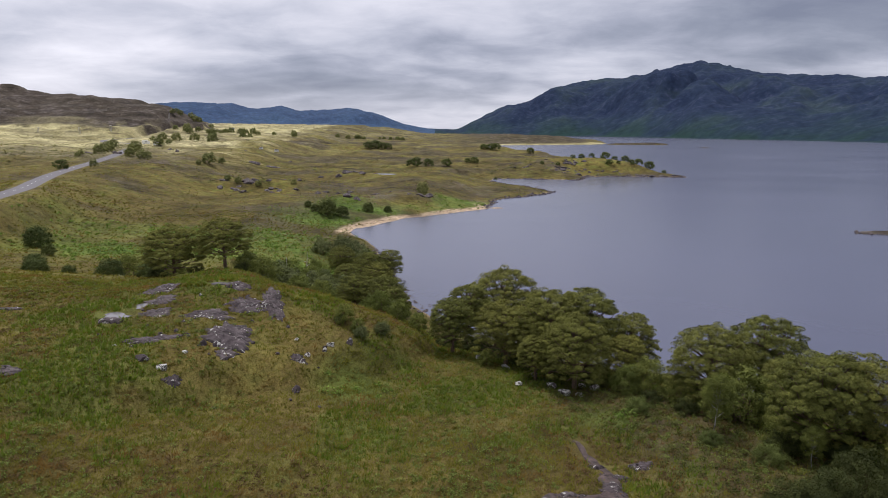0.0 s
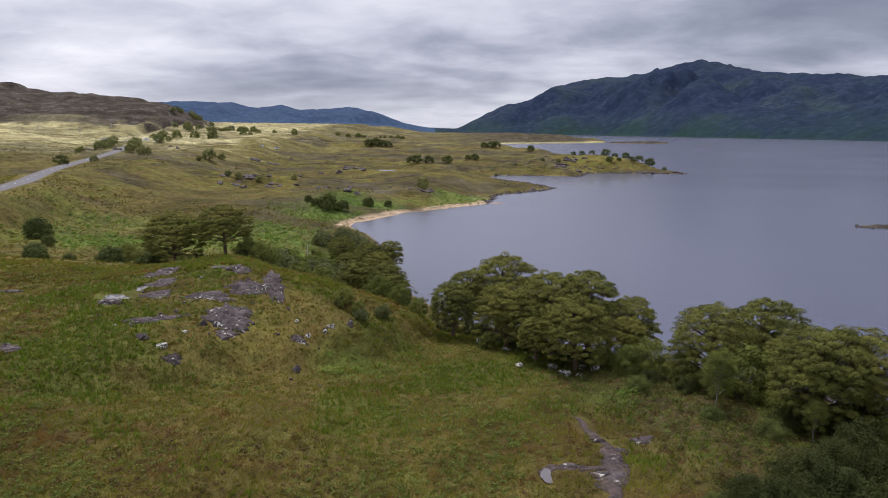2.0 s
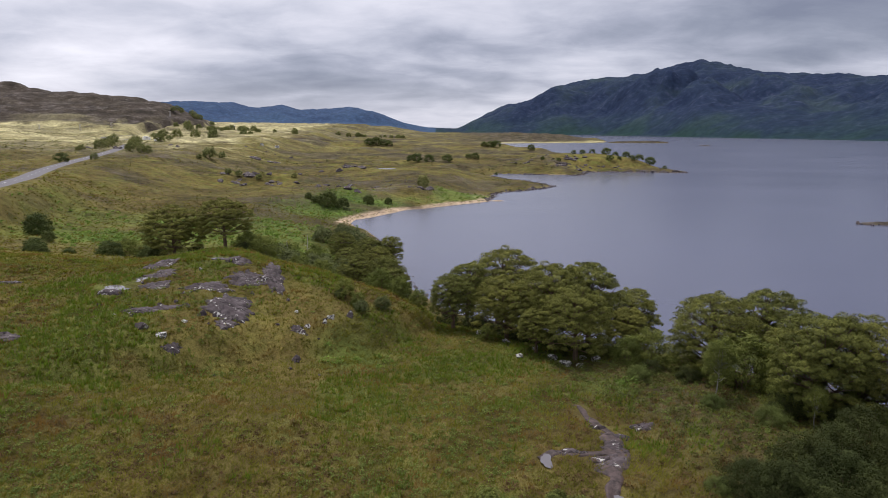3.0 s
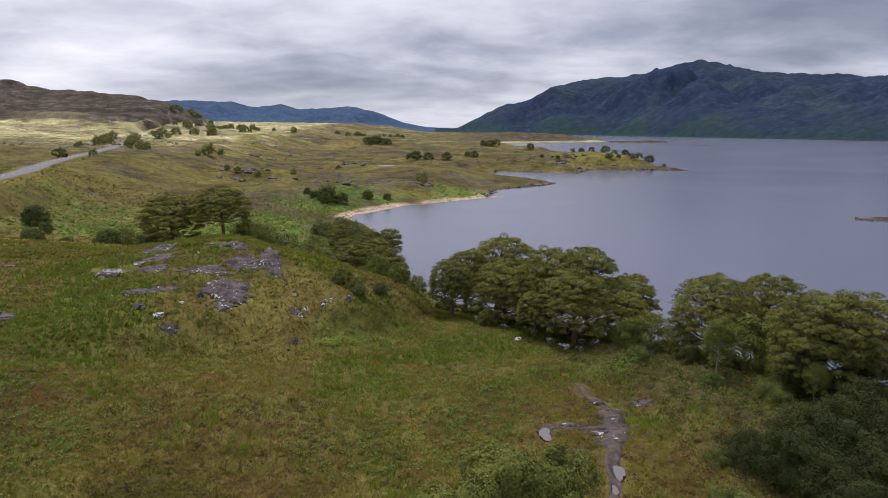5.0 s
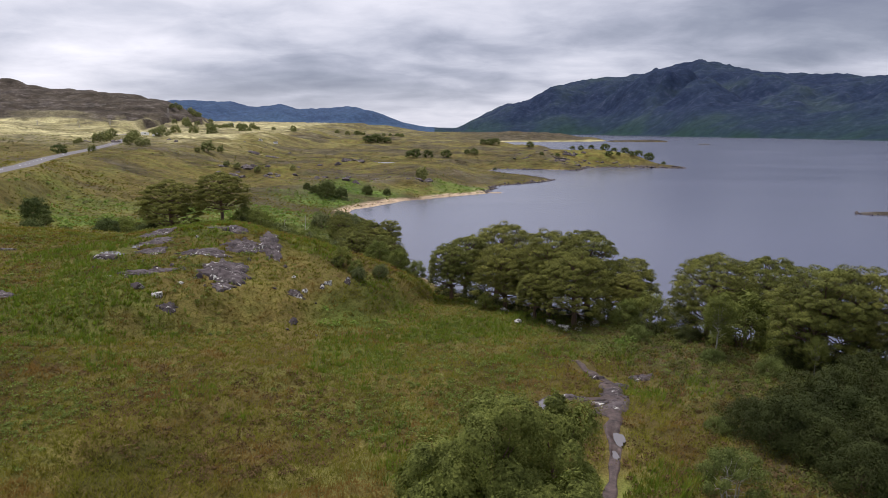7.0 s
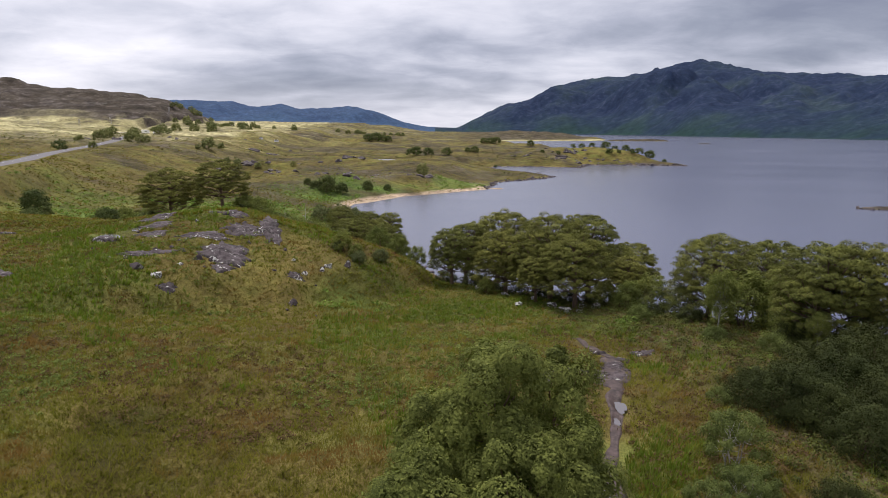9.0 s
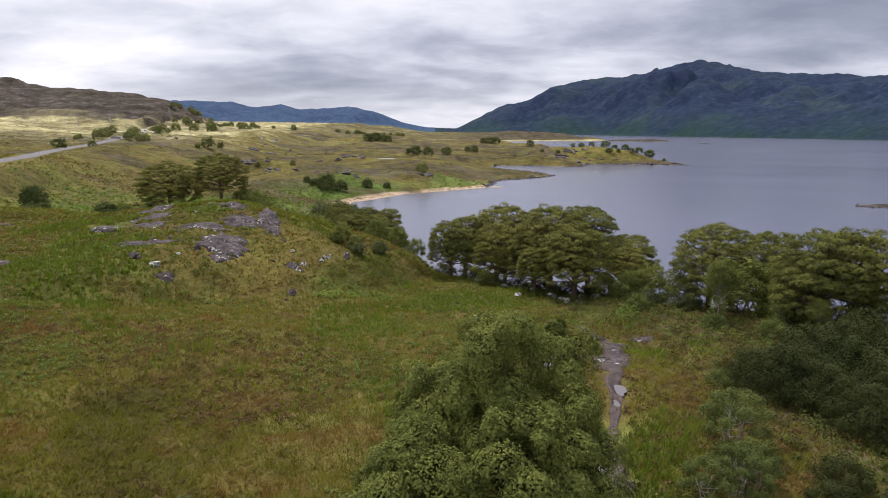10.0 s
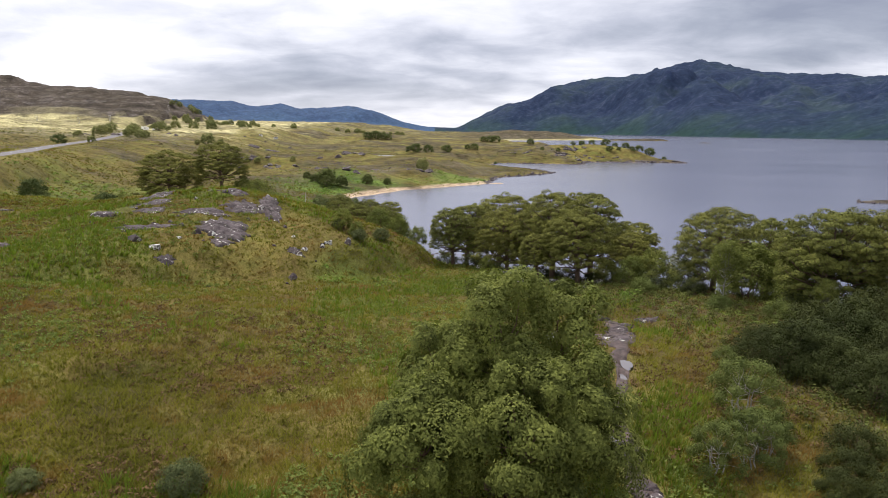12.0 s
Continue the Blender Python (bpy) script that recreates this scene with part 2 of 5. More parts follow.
# ---- the lie of the land ----
def lattice(ix, iy, seed):
    h = (ix * 374761393 + iy * 668265263 + seed * 974634777) & 0xFFFFFFFF
    h = ((h ^ (h >> 13)) * 1274126177) & 0xFFFFFFFF
    h = h ^ (h >> 16)
    return (h & 0xFFFF) / 65535.0 * 2 - 1


def soft_noise(x, y, size, seed=0):
    x, y = np.asarray(x, float) / size, np.asarray(y, float) / size
    ix, iy = np.floor(x).astype(np.int64), np.floor(y).astype(np.int64)
    fx, fy = x - ix, y - iy
    fx, fy = fx * fx * fx * (fx * (fx * 6 - 15) + 10), fy * fy * fy * (fy * (fy * 6 - 15) + 10)
    a, b2 = lattice(ix, iy, seed), lattice(ix + 1, iy, seed)
    c, d2 = lattice(ix, iy + 1, seed), lattice(ix + 1, iy + 1, seed)
    return (a * (1 - fx) + b2 * fx) * (1 - fy) + (c * (1 - fx) + d2 * fx) * fy


def rough_noise(x, y, size, octaves=4, seed=0, gain=0.5):
    total, amp = 0, 1
    for o in range(octaves):
        total = total + amp * soft_noise(x, y, size / 2 ** o, seed + 17 * o)
        amp *= gain
    return total


def rise(t):
    t = np.clip(t, 0, 1)
    return t * t * (3 - 2 * t)


SHORE = [(150, -2600), (150, -300), (90, -60), (72, 20), (54, 46), (40, 60), (27, 70), (14, 78), (4, 86), (-4, 96), (-9, 108), (-11, 118),
         (-16, 140), (-20, 150), (-26, 166), (-30, 176), (-30, 184), (-24, 195), (-14, 208), (4, 226), (12, 235), (15, 258), (19, 270),
         (40, 287), (48, 299), (43, 312), (33, 334), (20, 362), (24, 384), (60, 378), (74, 373), (85, 404), (111, 407), (132, 404),
         (146, 401), (150, 408), (144, 440), (128, 520), (116, 700), (96, 850), (64, 1000), (40, 1130), (70, 1250), (140, 1290),
         (240, 1340), (330, 1400), (380, 1600), (430, 1900), (480, 2130), (420, 2500), (320, 3000), (420, 3500), (640, 3480),
         (761, 3174), (907, 2760), (1106, 2194), (1177, 1811), (1250, 1300), (1400, 500), (1600, -600), (1800, -2600)]
ISLETS = [(131, 181, 13, 3.0, 0.9), (400, 1372, 70, 16, 5.0), (452, 1130, 16, 7, 1.5), (43.5, 328, 2.0, 1.0, 0.5), (16, 236, 3.0, 0.7, 0.4)]
ROAD = [(-112, 0), (-106, 60), (-103, 106), (-113, 155), (-136, 197), (-154, 238), (-171, 285), (-186, 330), (-203, 378), (-221, 425), (-247, 470), (-300, 520), (-345, 600), (-360, 720), (-330, 900), (-340, 1200)]
ROAD_Z = [11.0, 11.5, 12.5, 13.5, 13.3, 13.5, 14.0, 15.2, 17.2, 18.4, 18.8, 18.8, 19.0, 20.5, 22.0, 25.0]


POOL_PLACES = [(-31.4, 53.8, 1.8, 1.0), (-30.2, 56.0, 0.6, 1.1), (-24.2, 60.6, 1.2, 0.7), (7.9, 26.4, 0.32, 0.85), (7.35, 24.9, 0.2, 0.45),
               (5.0, 30.6, 0.45, 0.8), (5.4, 19.4, 0.4, 0.5), (-40, 329, 11, 5.0), (-60, 640, 30, 10)]
PATH_LINE = [(8.2, 39.6), (8.5, 38.3), (8.5, 36.4), (9.2, 34.4), (9.3, 32.8), (8.7, 30.7), (8.1, 28.7), (7.7, 27.1), (7.5, 25.6), (7.0, 24.0), (6.7, 22.8), (6.1, 20.9), (5.8, 19.0), (5.8, 17.2), (5.9, 14.0), (6.2, 9.0)]
PATH_WIDE = [0.25, 0.4, 0.45, 1.0, 1.4, 1.6, 1.2, 0.8, 0.6, 0.5, 0.5, 0.55, 0.7, 0.8, 0.6, 0.5]
SIDE_LINE = [(8.6, 31.5), (7.4, 31.4), (6.4, 31.4), (5.2, 31.3), (4.5, 30.6)]
SIDE_WIDE = [0.9, 0.8, 0.7, 0.6, 0.4]

KNOLL_ROCK = [(-30.5, 60.5, 4.4, 2.6, 12, 0.18), (-28.9, 57.1, 2.6, 3.2, 70, 0.18), (-28.0, 54.2, 3.6, 1.8, 10, 0.16), (-31.1, 52.2, 2.0, 1.2, 0, 0.25), (-22.6, 60.3, 3.8, 1.7, -5, 0.16), (-18.2, 58.4, 2.4, 5.2, 20, 0.45),
              (-20.4, 57.0, 3.2, 3.4, -10, 0.22), (-22.9, 54.0, 4.8, 1.9, 12, 0.18), (-19.9, 51.0, 4.6, 4.0, -8, 0.55), (-25.7, 48.9, 4.4, 1.4, 22, 0.2), (-33.6, 42.8, 1.8, 1.4, 0, 0.2), (-43.5, 56.6, 2.2, 1.4, 0, 0.2),
              (-19.4, 48.6, 1.9, 1.3, 30, 0.2), (-13.8, 50.6, 1.6, 0.8, 5, 0.15), (-22.0, 44.2, 1.5, 0.9, 15, 0.15)]
PATH_ROCK = [(11.7, 35.4, 1.7, 1.2, 10, 0.15), (8.7, 34.9, 0.9, 0.5, 5, 0.15), (9.7, 33.8, 1.8, 0.8, -15, 0.12), (9.1, 32.2, 1.6, 1.7, 30, 0.10), (8.4, 30.4, 1.9, 2.2, 60, 0.10), (6.4, 31.5, 2.1, 0.7, 4, 0.10), (5.8, 18.4, 1.2, 1.2, 20, 0.12), (5.9, 16.6, 1.2, 1.2, 70, 0.12)]


# where the knoll's slope begins
KNOLL_X = [-60, -45, -30, -24, -20, -15, -11, -7, -2, 4, 12]
KNOLL_Y = [36, 36, 37, 39.8, 42.2, 45.4, 48.3, 51.6, 60, 70, 80]


def to_line(x, y, line):
    """Distance to a line of points, and how far along it (in points) the nearest place lies."""
    best, along = np.full(np.shape(x), 1e9), np.zeros(np.shape(x))
    for i, ((ax, ay), (bx, by)) in enumerate(zip(line, line[1:])):
        ux, uy = bx - ax, by - ay
        t = np.clip(((x - ax) * ux + (y - ay) * uy) / (ux * ux + uy * uy), 0, 1)
        dd = np.hypot(x - ax - t * ux, y - ay - t * uy)
        near = dd < best
        best, along = np.where(near, dd, best), np.where(near, i + t, along)
    return best, along


def inland(x, y):
    """Metres from the water's edge: minus in the loch."""
    wx = x + 1.6 * soft_noise(x, y, 9, 5) + 6 * np.clip((np.hypot(x, y) - 200) / 600, 0, 1) * soft_noise(x, y, 60, 6)
    wy = y + 1.6 * soft_noise(x, y, 9, 7)
    dist, _ = to_line(wx, wy, SHORE + SHORE[:1])
    wet = np.zeros(np.shape(x), bool)
    for (ax, ay), (bx, by) in zip(SHORE, SHORE[1:] + SHORE[:1]):
        if ay != by:
            wet ^= ((ay > wy) != (by > wy)) & (wx < (bx - ax) * (wy - ay) / (by - ay) + ax)
    return np.where(wet, -dist, dist)


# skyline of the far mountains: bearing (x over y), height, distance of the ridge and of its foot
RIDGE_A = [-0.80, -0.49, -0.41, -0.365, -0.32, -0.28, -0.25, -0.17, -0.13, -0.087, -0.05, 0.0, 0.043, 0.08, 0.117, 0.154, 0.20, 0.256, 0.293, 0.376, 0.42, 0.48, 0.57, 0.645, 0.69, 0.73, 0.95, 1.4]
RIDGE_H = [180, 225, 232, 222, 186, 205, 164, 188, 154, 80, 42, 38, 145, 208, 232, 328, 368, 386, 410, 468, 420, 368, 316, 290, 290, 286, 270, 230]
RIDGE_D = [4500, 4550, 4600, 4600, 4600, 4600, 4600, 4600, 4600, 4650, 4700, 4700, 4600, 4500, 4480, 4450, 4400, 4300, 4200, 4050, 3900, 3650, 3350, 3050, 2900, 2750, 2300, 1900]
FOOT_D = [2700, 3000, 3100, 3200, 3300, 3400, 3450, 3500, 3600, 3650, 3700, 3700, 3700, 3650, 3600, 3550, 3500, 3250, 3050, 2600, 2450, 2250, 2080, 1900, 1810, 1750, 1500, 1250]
KNOLLS = [(-84, 264, 24, 8, 2.8), (-95, 200, 30, 8, 1.0), (-14, 236, 6, 6, 2.0), (-40, 226, 8, 5, 1.4), (-52, 326, 16, 12, 3.0), (92, 447, 26, 24, 6.5), (120, 434, 22, 16, 2.6), (58, 432, 22, 14, 2.4),
          (20, 480, 40, 30, 2.5), (-30, 300, 30, 20, 1.5), (150, 1480, 130, 90, 13.0), (300, 1650, 120, 160, 10.0), (-176, 335, 20, 18, 3.5), (-300, 330, 60, 50, 7.0),
          (-150, 190, 14, 22, 1.5), (-480, 560, 90, 80, 8.0), (-160, 600, 60, 30, 4.0), (-220, 420, 28, 16, 3.5), (-110, 700, 70, 30, 5.0)]


HILL_A = [-1.5, -0.727, -0.67, -0.57, -0.48, -0.45, -0.41, -0.385, -0.355]
HILL_H = [66, 62, 53, 46, 38, 30, 15, 5, 0]


def long_hill(x, y):
    """The long brown hill inland, stepped by its beds of rock."""
    top = np.interp(x / np.maximum(y, 300.0), HILL_A, HILL_H)
    h = top * rise((y - 620) / 330) * (1 - rise((y - 1250) / 500))
    h = h * (1 + 0.09 * rough_noise(x, y, 110, 4, 21)) + 0.07 * h * np.abs(soft_noise(x, y, 45, 29))
    s = h / 7.5 + 0.5 * soft_noise(x, y, 130, 27)
    return np.maximum(0.45 * h + 0.55 * (h + 7.5 * (np.floor(s) + rise((s - np.floor(s) - 0.4) / 0.3) - s)) * rise(h / 6), 0)


def land(x, y, pools=True):
    """Height of the ground."""
    x, y = np.asarray(x, float), np.asarray(y, float)
    shore = inland(x, y)
    dist = np.hypot(x, y)
    near = 9.4 - 0.11 * np.logaddexp(0, (y - 30) / 4) * 4 + 0.065 * np.maximum(-x - 6, 0)
    near = np.where(y < 0, 9.4 + 0.06 * np.clip(-x - 6, 0, 60), near) - 0.10 * np.maximum(x - 24, 0)
    toe = np.interp(x, KNOLL_X, KNOLL_Y) + 0.8 * soft_noise(x, y, 9, 2)
    steep = rise((x + 34) / 12)
    climb = np.minimum(y, 61) - toe
    knoll = (0.6 + 0.6 * steep) * rise(climb / 5) + (0.22 + 0.07 * steep - 0.085 * rise((-x - 29) / 14)) * np.maximum(climb - 1, 0)
    knoll = knoll * (1 - rise((y - 74 + 11 * rise((x + 32) / 12)) / 22))
    plain = 4.2 + 8.6 * rise((-x - 78 - 0.12 * (y - 150)) / 48) + 0.0120 * np.maximum(y - 170, 0) * (1 - 0.85 * rise((x + 260 + 0.05 * y) / 300)) + 0.01 * np.maximum(-x - 150, 0)
    plain = plain + rough_noise(x, y, 46, 3, 11) * (0.6 + 1.6 * rise((dist - 200) / 600)) + 0.9 * rough_noise(x, y, 17, 3, 13) * rise((dist - 130) / 200)
    low = np.maximum(near + knoll, 0)
    hgt = plain + np.logaddexp(0, (low - plain) / 0.8) * 0.8
    for kx, ky, rx, ry, kz in KNOLLS:
        hgt = hgt + kz * np.exp(-((x - kx) / rx) ** 2 - ((y - ky) / ry) ** 2)
    # the long brown hill inland
    hgt = hgt + long_hill(x, y)
    # hummocks
    hgt = hgt + 0.30 * rough_noise(x, y, 7, 3, 31) + 0.10 * rough_noise(x, y, 1.6, 2, 37) * (dist < 150)
    # banks and lake bed
    width = np.where(dist < 110, 24.0, np.where(y < 385, 32.0 + 50 * rise((x + 10) / 40), 26.0)) + 120 * rise((dist - 900) / 500)
    bank = rise(shore / width) * 0.9 + 0.1 * rise(shore / 2.5)
    hgt = np.where(shore > 0, hgt * bank, -np.minimum(-shore * 0.25, 4))
    for ix, iy, rx, ry, iz in ISLETS:
        e = 1 - ((x - ix) / rx) ** 2 - ((y - iy) / ry) ** 2
        hgt = np.where(e > -0.5, np.maximum(hgt, iz * np.sqrt(np.maximum(e, 0)) + 0.25 * iz * soft_noise(x, y, ry * 0.5, 41) - 0.1 - (e < 0)), hgt)
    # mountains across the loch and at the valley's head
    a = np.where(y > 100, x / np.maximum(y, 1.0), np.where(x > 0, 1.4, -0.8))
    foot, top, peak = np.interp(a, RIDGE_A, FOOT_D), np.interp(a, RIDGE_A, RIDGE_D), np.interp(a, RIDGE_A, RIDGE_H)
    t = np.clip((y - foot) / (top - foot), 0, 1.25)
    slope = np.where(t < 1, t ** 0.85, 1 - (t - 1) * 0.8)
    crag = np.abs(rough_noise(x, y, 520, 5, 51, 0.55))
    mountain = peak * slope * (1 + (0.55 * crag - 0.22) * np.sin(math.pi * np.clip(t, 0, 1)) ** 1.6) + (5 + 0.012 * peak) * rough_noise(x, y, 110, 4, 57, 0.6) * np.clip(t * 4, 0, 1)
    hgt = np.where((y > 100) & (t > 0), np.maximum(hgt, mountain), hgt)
    for px_, py_, rx, ry, pz in POOLS if pools else ():
        e = np.sqrt(((x - px_) / rx) ** 2 + ((y - py_) / ry) ** 2)
        hgt = np.where(e < 2.4, hgt + (pz - 0.15 + 0.30 * np.clip(e - 0.7, 0, 1) - hgt) * (1 - rise((e - 1.2) / 1.2)), hgt)
    # the road's bed
    dr, k = to_line(x, y, ROAD)
    return hgt + (np.interp(k, range(len(ROAD)), ROAD_Z) - hgt) * (1 - rise((dr - 4.5) / 10))


POOLS = [(x, y, rx, ry, float(land(x, y, False)) - 0.03) for x, y, rx, ry in POOL_PLACES]


def mesh_of(name, verts, faces, material_, smooth=True):
    me = bpy.data.meshes.new(name)
    verts, faces = np.asarray(verts, np.float32), np.asarray(faces, np.int32)
    n, k = faces.shape
    me.vertices.add(len(verts))
    me.vertices.foreach_set("co", verts.ravel())
    me.loops.add(n * k)
    me.loops.foreach_set("vertex_index", faces.ravel())
    me.polygons.add(n)
    me.polygons.foreach_set("loop_start", np.arange(0, n * k, k, dtype=np.int32))
    me.polygons.foreach_set("use_smooth", np.full(n, smooth))
    me.update(calc_edges=True)
    me.materials.append(material_)
    return me


# ---- ground, water ----
def fern_cover(x, y):
    """Where bracken grows."""
    fern = np.zeros_like(x)
    for fx, fy, rx, ry in [(-62, 138, 34, 22), (-28, 120, 20, 22), (-14, 216, 34, 10), (4, 238, 14, 12), (-44, 190, 14, 12), (-9, 49.5, 3, 3.5), (11.5, 43.5, 2.5, 2)]:
        fern = np.maximum(fern, (0.45 if fy < 60 else 1.0) * np.exp(-((x - fx) / rx) ** 4 - ((y - fy) / ry) ** 4))
    return np.clip(fern * (0.75 + 0.6 * rough_noise(x, y, 14, 3, 61)), 0, 1)


def bank_cover(x, y):
    """The rank strip between the meadow and the pines."""
    return rise((x - 5 - 0.30 * (52 - y) * (y > 30) - 6.6 * (y <= 30)) / 5) * (inland(x, y) < 60)


def build_ground():
    side = np.radians(np.concatenate([np.linspace(-180, -46, 60)[:-1], np.linspace(-46, 46, 390), np.linspace(46, 180, 60)[1:]]))
    ring = np.concatenate([[0.0, 1.5, 3, 4.5, 6, 7.5], np.geomspace(9, 120, 300), np.geomspace(120, 1000, 220)[1:], np.geomspace(1000, 4950, 150)[1:]])
    R, A = np.meshgrid(ring, side, indexing="ij")
    x, y = R * np.sin(A), R * np.cos(A)
    z = land(x, y)
    cols = len(side)
    i = np.arange((len(ring) - 1) * cols).reshape(len(ring) - 1, cols)[:, :-1]
    faces = np.stack([i, i + 1, i + cols + 1, i + cols], -1).reshape(-1, 4)[:, ::-1]
    verts = np.stack([x, y, z], -1).reshape(-1, 3)
    me = mesh_of("ground", verts, faces, GROUND)
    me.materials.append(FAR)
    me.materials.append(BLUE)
    # cover: sand, bracken, pale grass brightened to paint in the sunlit patch
    shore = inland(x, y)
    wob = rough_noise(x, y, 14, 3, 61)
    sand = rise((5.5 + 1.5 * wob - shore) / 2) * (shore > -6) * rise((y - 168) / 8) * (1 - rise((y - 232) / 20)) * (x < 30)
    sand = np.maximum(sand, rise((0.8 - shore) / 0.8) * (shore > -3) * (y > 90) * (y < 420) * 0.5)
    wet = rise((rough_noise(x, y, 7, 3, 81) + 0.15) / 0.75) * (1 - rise((y - 70) / 25)) * (y > 8)
    fern = np.maximum(fern_cover(x, y), 0.36 * wet)
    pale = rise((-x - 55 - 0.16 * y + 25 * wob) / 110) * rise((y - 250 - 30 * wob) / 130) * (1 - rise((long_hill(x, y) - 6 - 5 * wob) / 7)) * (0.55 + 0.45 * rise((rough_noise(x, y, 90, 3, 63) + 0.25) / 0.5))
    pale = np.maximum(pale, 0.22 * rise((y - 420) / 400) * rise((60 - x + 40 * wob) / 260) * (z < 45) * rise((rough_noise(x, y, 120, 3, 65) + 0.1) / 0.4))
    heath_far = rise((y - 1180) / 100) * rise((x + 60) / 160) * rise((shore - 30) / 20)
    # Bright strip that paints sunlight along the far bank.
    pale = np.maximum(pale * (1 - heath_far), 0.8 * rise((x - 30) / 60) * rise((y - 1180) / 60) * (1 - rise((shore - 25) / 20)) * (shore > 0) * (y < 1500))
    # Heather on the hill; its edge with the pale tone follows the sunlit border.
    heath = np.maximum(rise((long_hill(x, y) - 5 - 5 * wob) / 7), 0.68 * rise((rough_noise(x, y, 40, 5, 67, 0.65) + 0.25) / 0.8) * rise((y - 90) / 100))
    heath = np.maximum(heath, 0.45 * bank_cover(x, y) * (y > 5) * (y < 70) * (shore > 1))
    heath = np.maximum(heath, 0.8 * heath_far)
    heath = np.maximum(heath, ((shore < 0) & (z > 0)) * 1.0)
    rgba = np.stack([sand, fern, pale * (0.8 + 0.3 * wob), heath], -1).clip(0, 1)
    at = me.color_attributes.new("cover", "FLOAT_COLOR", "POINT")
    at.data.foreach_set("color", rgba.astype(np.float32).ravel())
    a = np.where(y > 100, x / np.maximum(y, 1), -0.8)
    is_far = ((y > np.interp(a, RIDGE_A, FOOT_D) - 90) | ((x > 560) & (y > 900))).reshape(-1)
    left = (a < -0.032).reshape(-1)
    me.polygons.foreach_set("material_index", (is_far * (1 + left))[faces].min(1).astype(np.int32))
    return tagged(new("ground", me), "rolling olive-brown moorland rising to mountains coloured haze-blue", "ground", kind="structure")


build_ground()


def build_water():
    ring = np.concatenate([[0.0], np.geomspace(10, 4900, 40)])
    side = np.linspace(-math.pi, math.pi, 97)
    R, A = np.meshgrid(ring, side, indexing="ij")
    verts = np.stack([R * np.sin(A), R * np.cos(A), 0 * R], -1).reshape(-1, 3)
    i = np.arange((len(ring) - 1) * 97).reshape(-1, 97)[:, :-1]
    faces = np.stack([i, i + 97, i + 98, i + 1], -1).reshape(-1, 4)
    tagged(new("water", mesh_of("water", verts, faces, WATER)), "grey wind-rippled water of a wide loch", "loch", kind="structure")


build_water()


def ground_at(x, y):
    return float(land(np.array([x]), np.array([y]))[0])


def part(name, me, parent, label="", m=None):
    ob = new(name, me)
    ob.parent = parent
    if m is not None:
        ob.matrix_basis = m
    return tagged(ob, label)


# ---- plants ----
def leaf_cloud(centres, out, size, rng, aspect=0.6, droop=0.3, spread=1.0, tri=False):
    """Verts and faces of one small bent leaf at each centre, turned about at random and roughly outwards."""
    n = len(centres)
    nor = out + spread * rng.normal(size=(n, 3)) * 0.6
    nor /= np.linalg.norm(nor, axis=1, keepdims=True) + 1e-9
    t = np.cross(nor, rng.normal(size=(n, 3)))
    t[:, 2] -= droop
    t -= nor * (t * nor).sum(1, keepdims=True)
    t /= np.linalg.norm(t, axis=1, keepdims=True) + 1e-9
    u = np.cross(nor, t)
    s = (size * rng.uniform(0.65, 1.35, n))[:, None]
    v = np.stack([centres - t * s, centres + u * s * aspect + nor * s * 0.15, centres + t * s, centres - u * s * aspect + nor * s * 0.15], 1)
    if tri:
        v = np.stack([centres - t * s - u * s * aspect, centres - t * s + u * s * aspect, centres + t * s + nor * s * 0.2], 1)
        return v.reshape(-1, 3), np.arange(3 * n).reshape(n, 3)
    return v.reshape(-1, 3), np.arange(4 * n).reshape(n, 4)


def tube(points, radii, sides=7):
    """A tapered limb along points."""
    verts, faces = [], []
    pts = [Vector(p) for p in points]
    for i, p in enumerate(pts):
        ax = (pts[min(i + 1, len(pts) - 1)] - pts[max(i - 1, 0)]).normalized()
        u = ax.orthogonal().normalized()
        w = ax.cross(u)
        for k in range(sides):
            a = 2 * math.pi * k / sides
            verts.append(p + (u * math.cos(a) + w * math.sin(a)) * radii[i])
    for i in range(len(pts) - 1):
        for k in range(sides):
            a, b2 = i * sides + k, i * sides + (k + 1) % sides
            faces.append((a, b2, b2 + sides, a + sides))
    return verts, faces


def joined(pieces):
    verts, faces, n = [], [], 0
    for v, f in pieces:
        verts.append(np.asarray([tuple(p) for p in v], np.float32).reshape(-1, 3))
        faces.append(np.asarray(f, np.int32) + n)
        n += len(v)
    return np.concatenate(verts), np.concatenate(faces)


def limb_to(a, b2, r0, r1, rng, bend=0.12, steps=3):
    a, b2 = np.array(a, float), np.array(b2, float)
    L = np.linalg.norm(b2 - a)
    pts = [a + (b2 - a) * t + (rng.normal(size=3) * bend * L * 0.5 * math.sin(math.pi * t)) + np.array([0, 0, bend * L * math.sin(math.pi * t) * -0.4]) for t in np.linspace(0, 1, steps + 1)]
    return tube(pts, list(np.linspace(r0, r1, steps + 1)), 5)


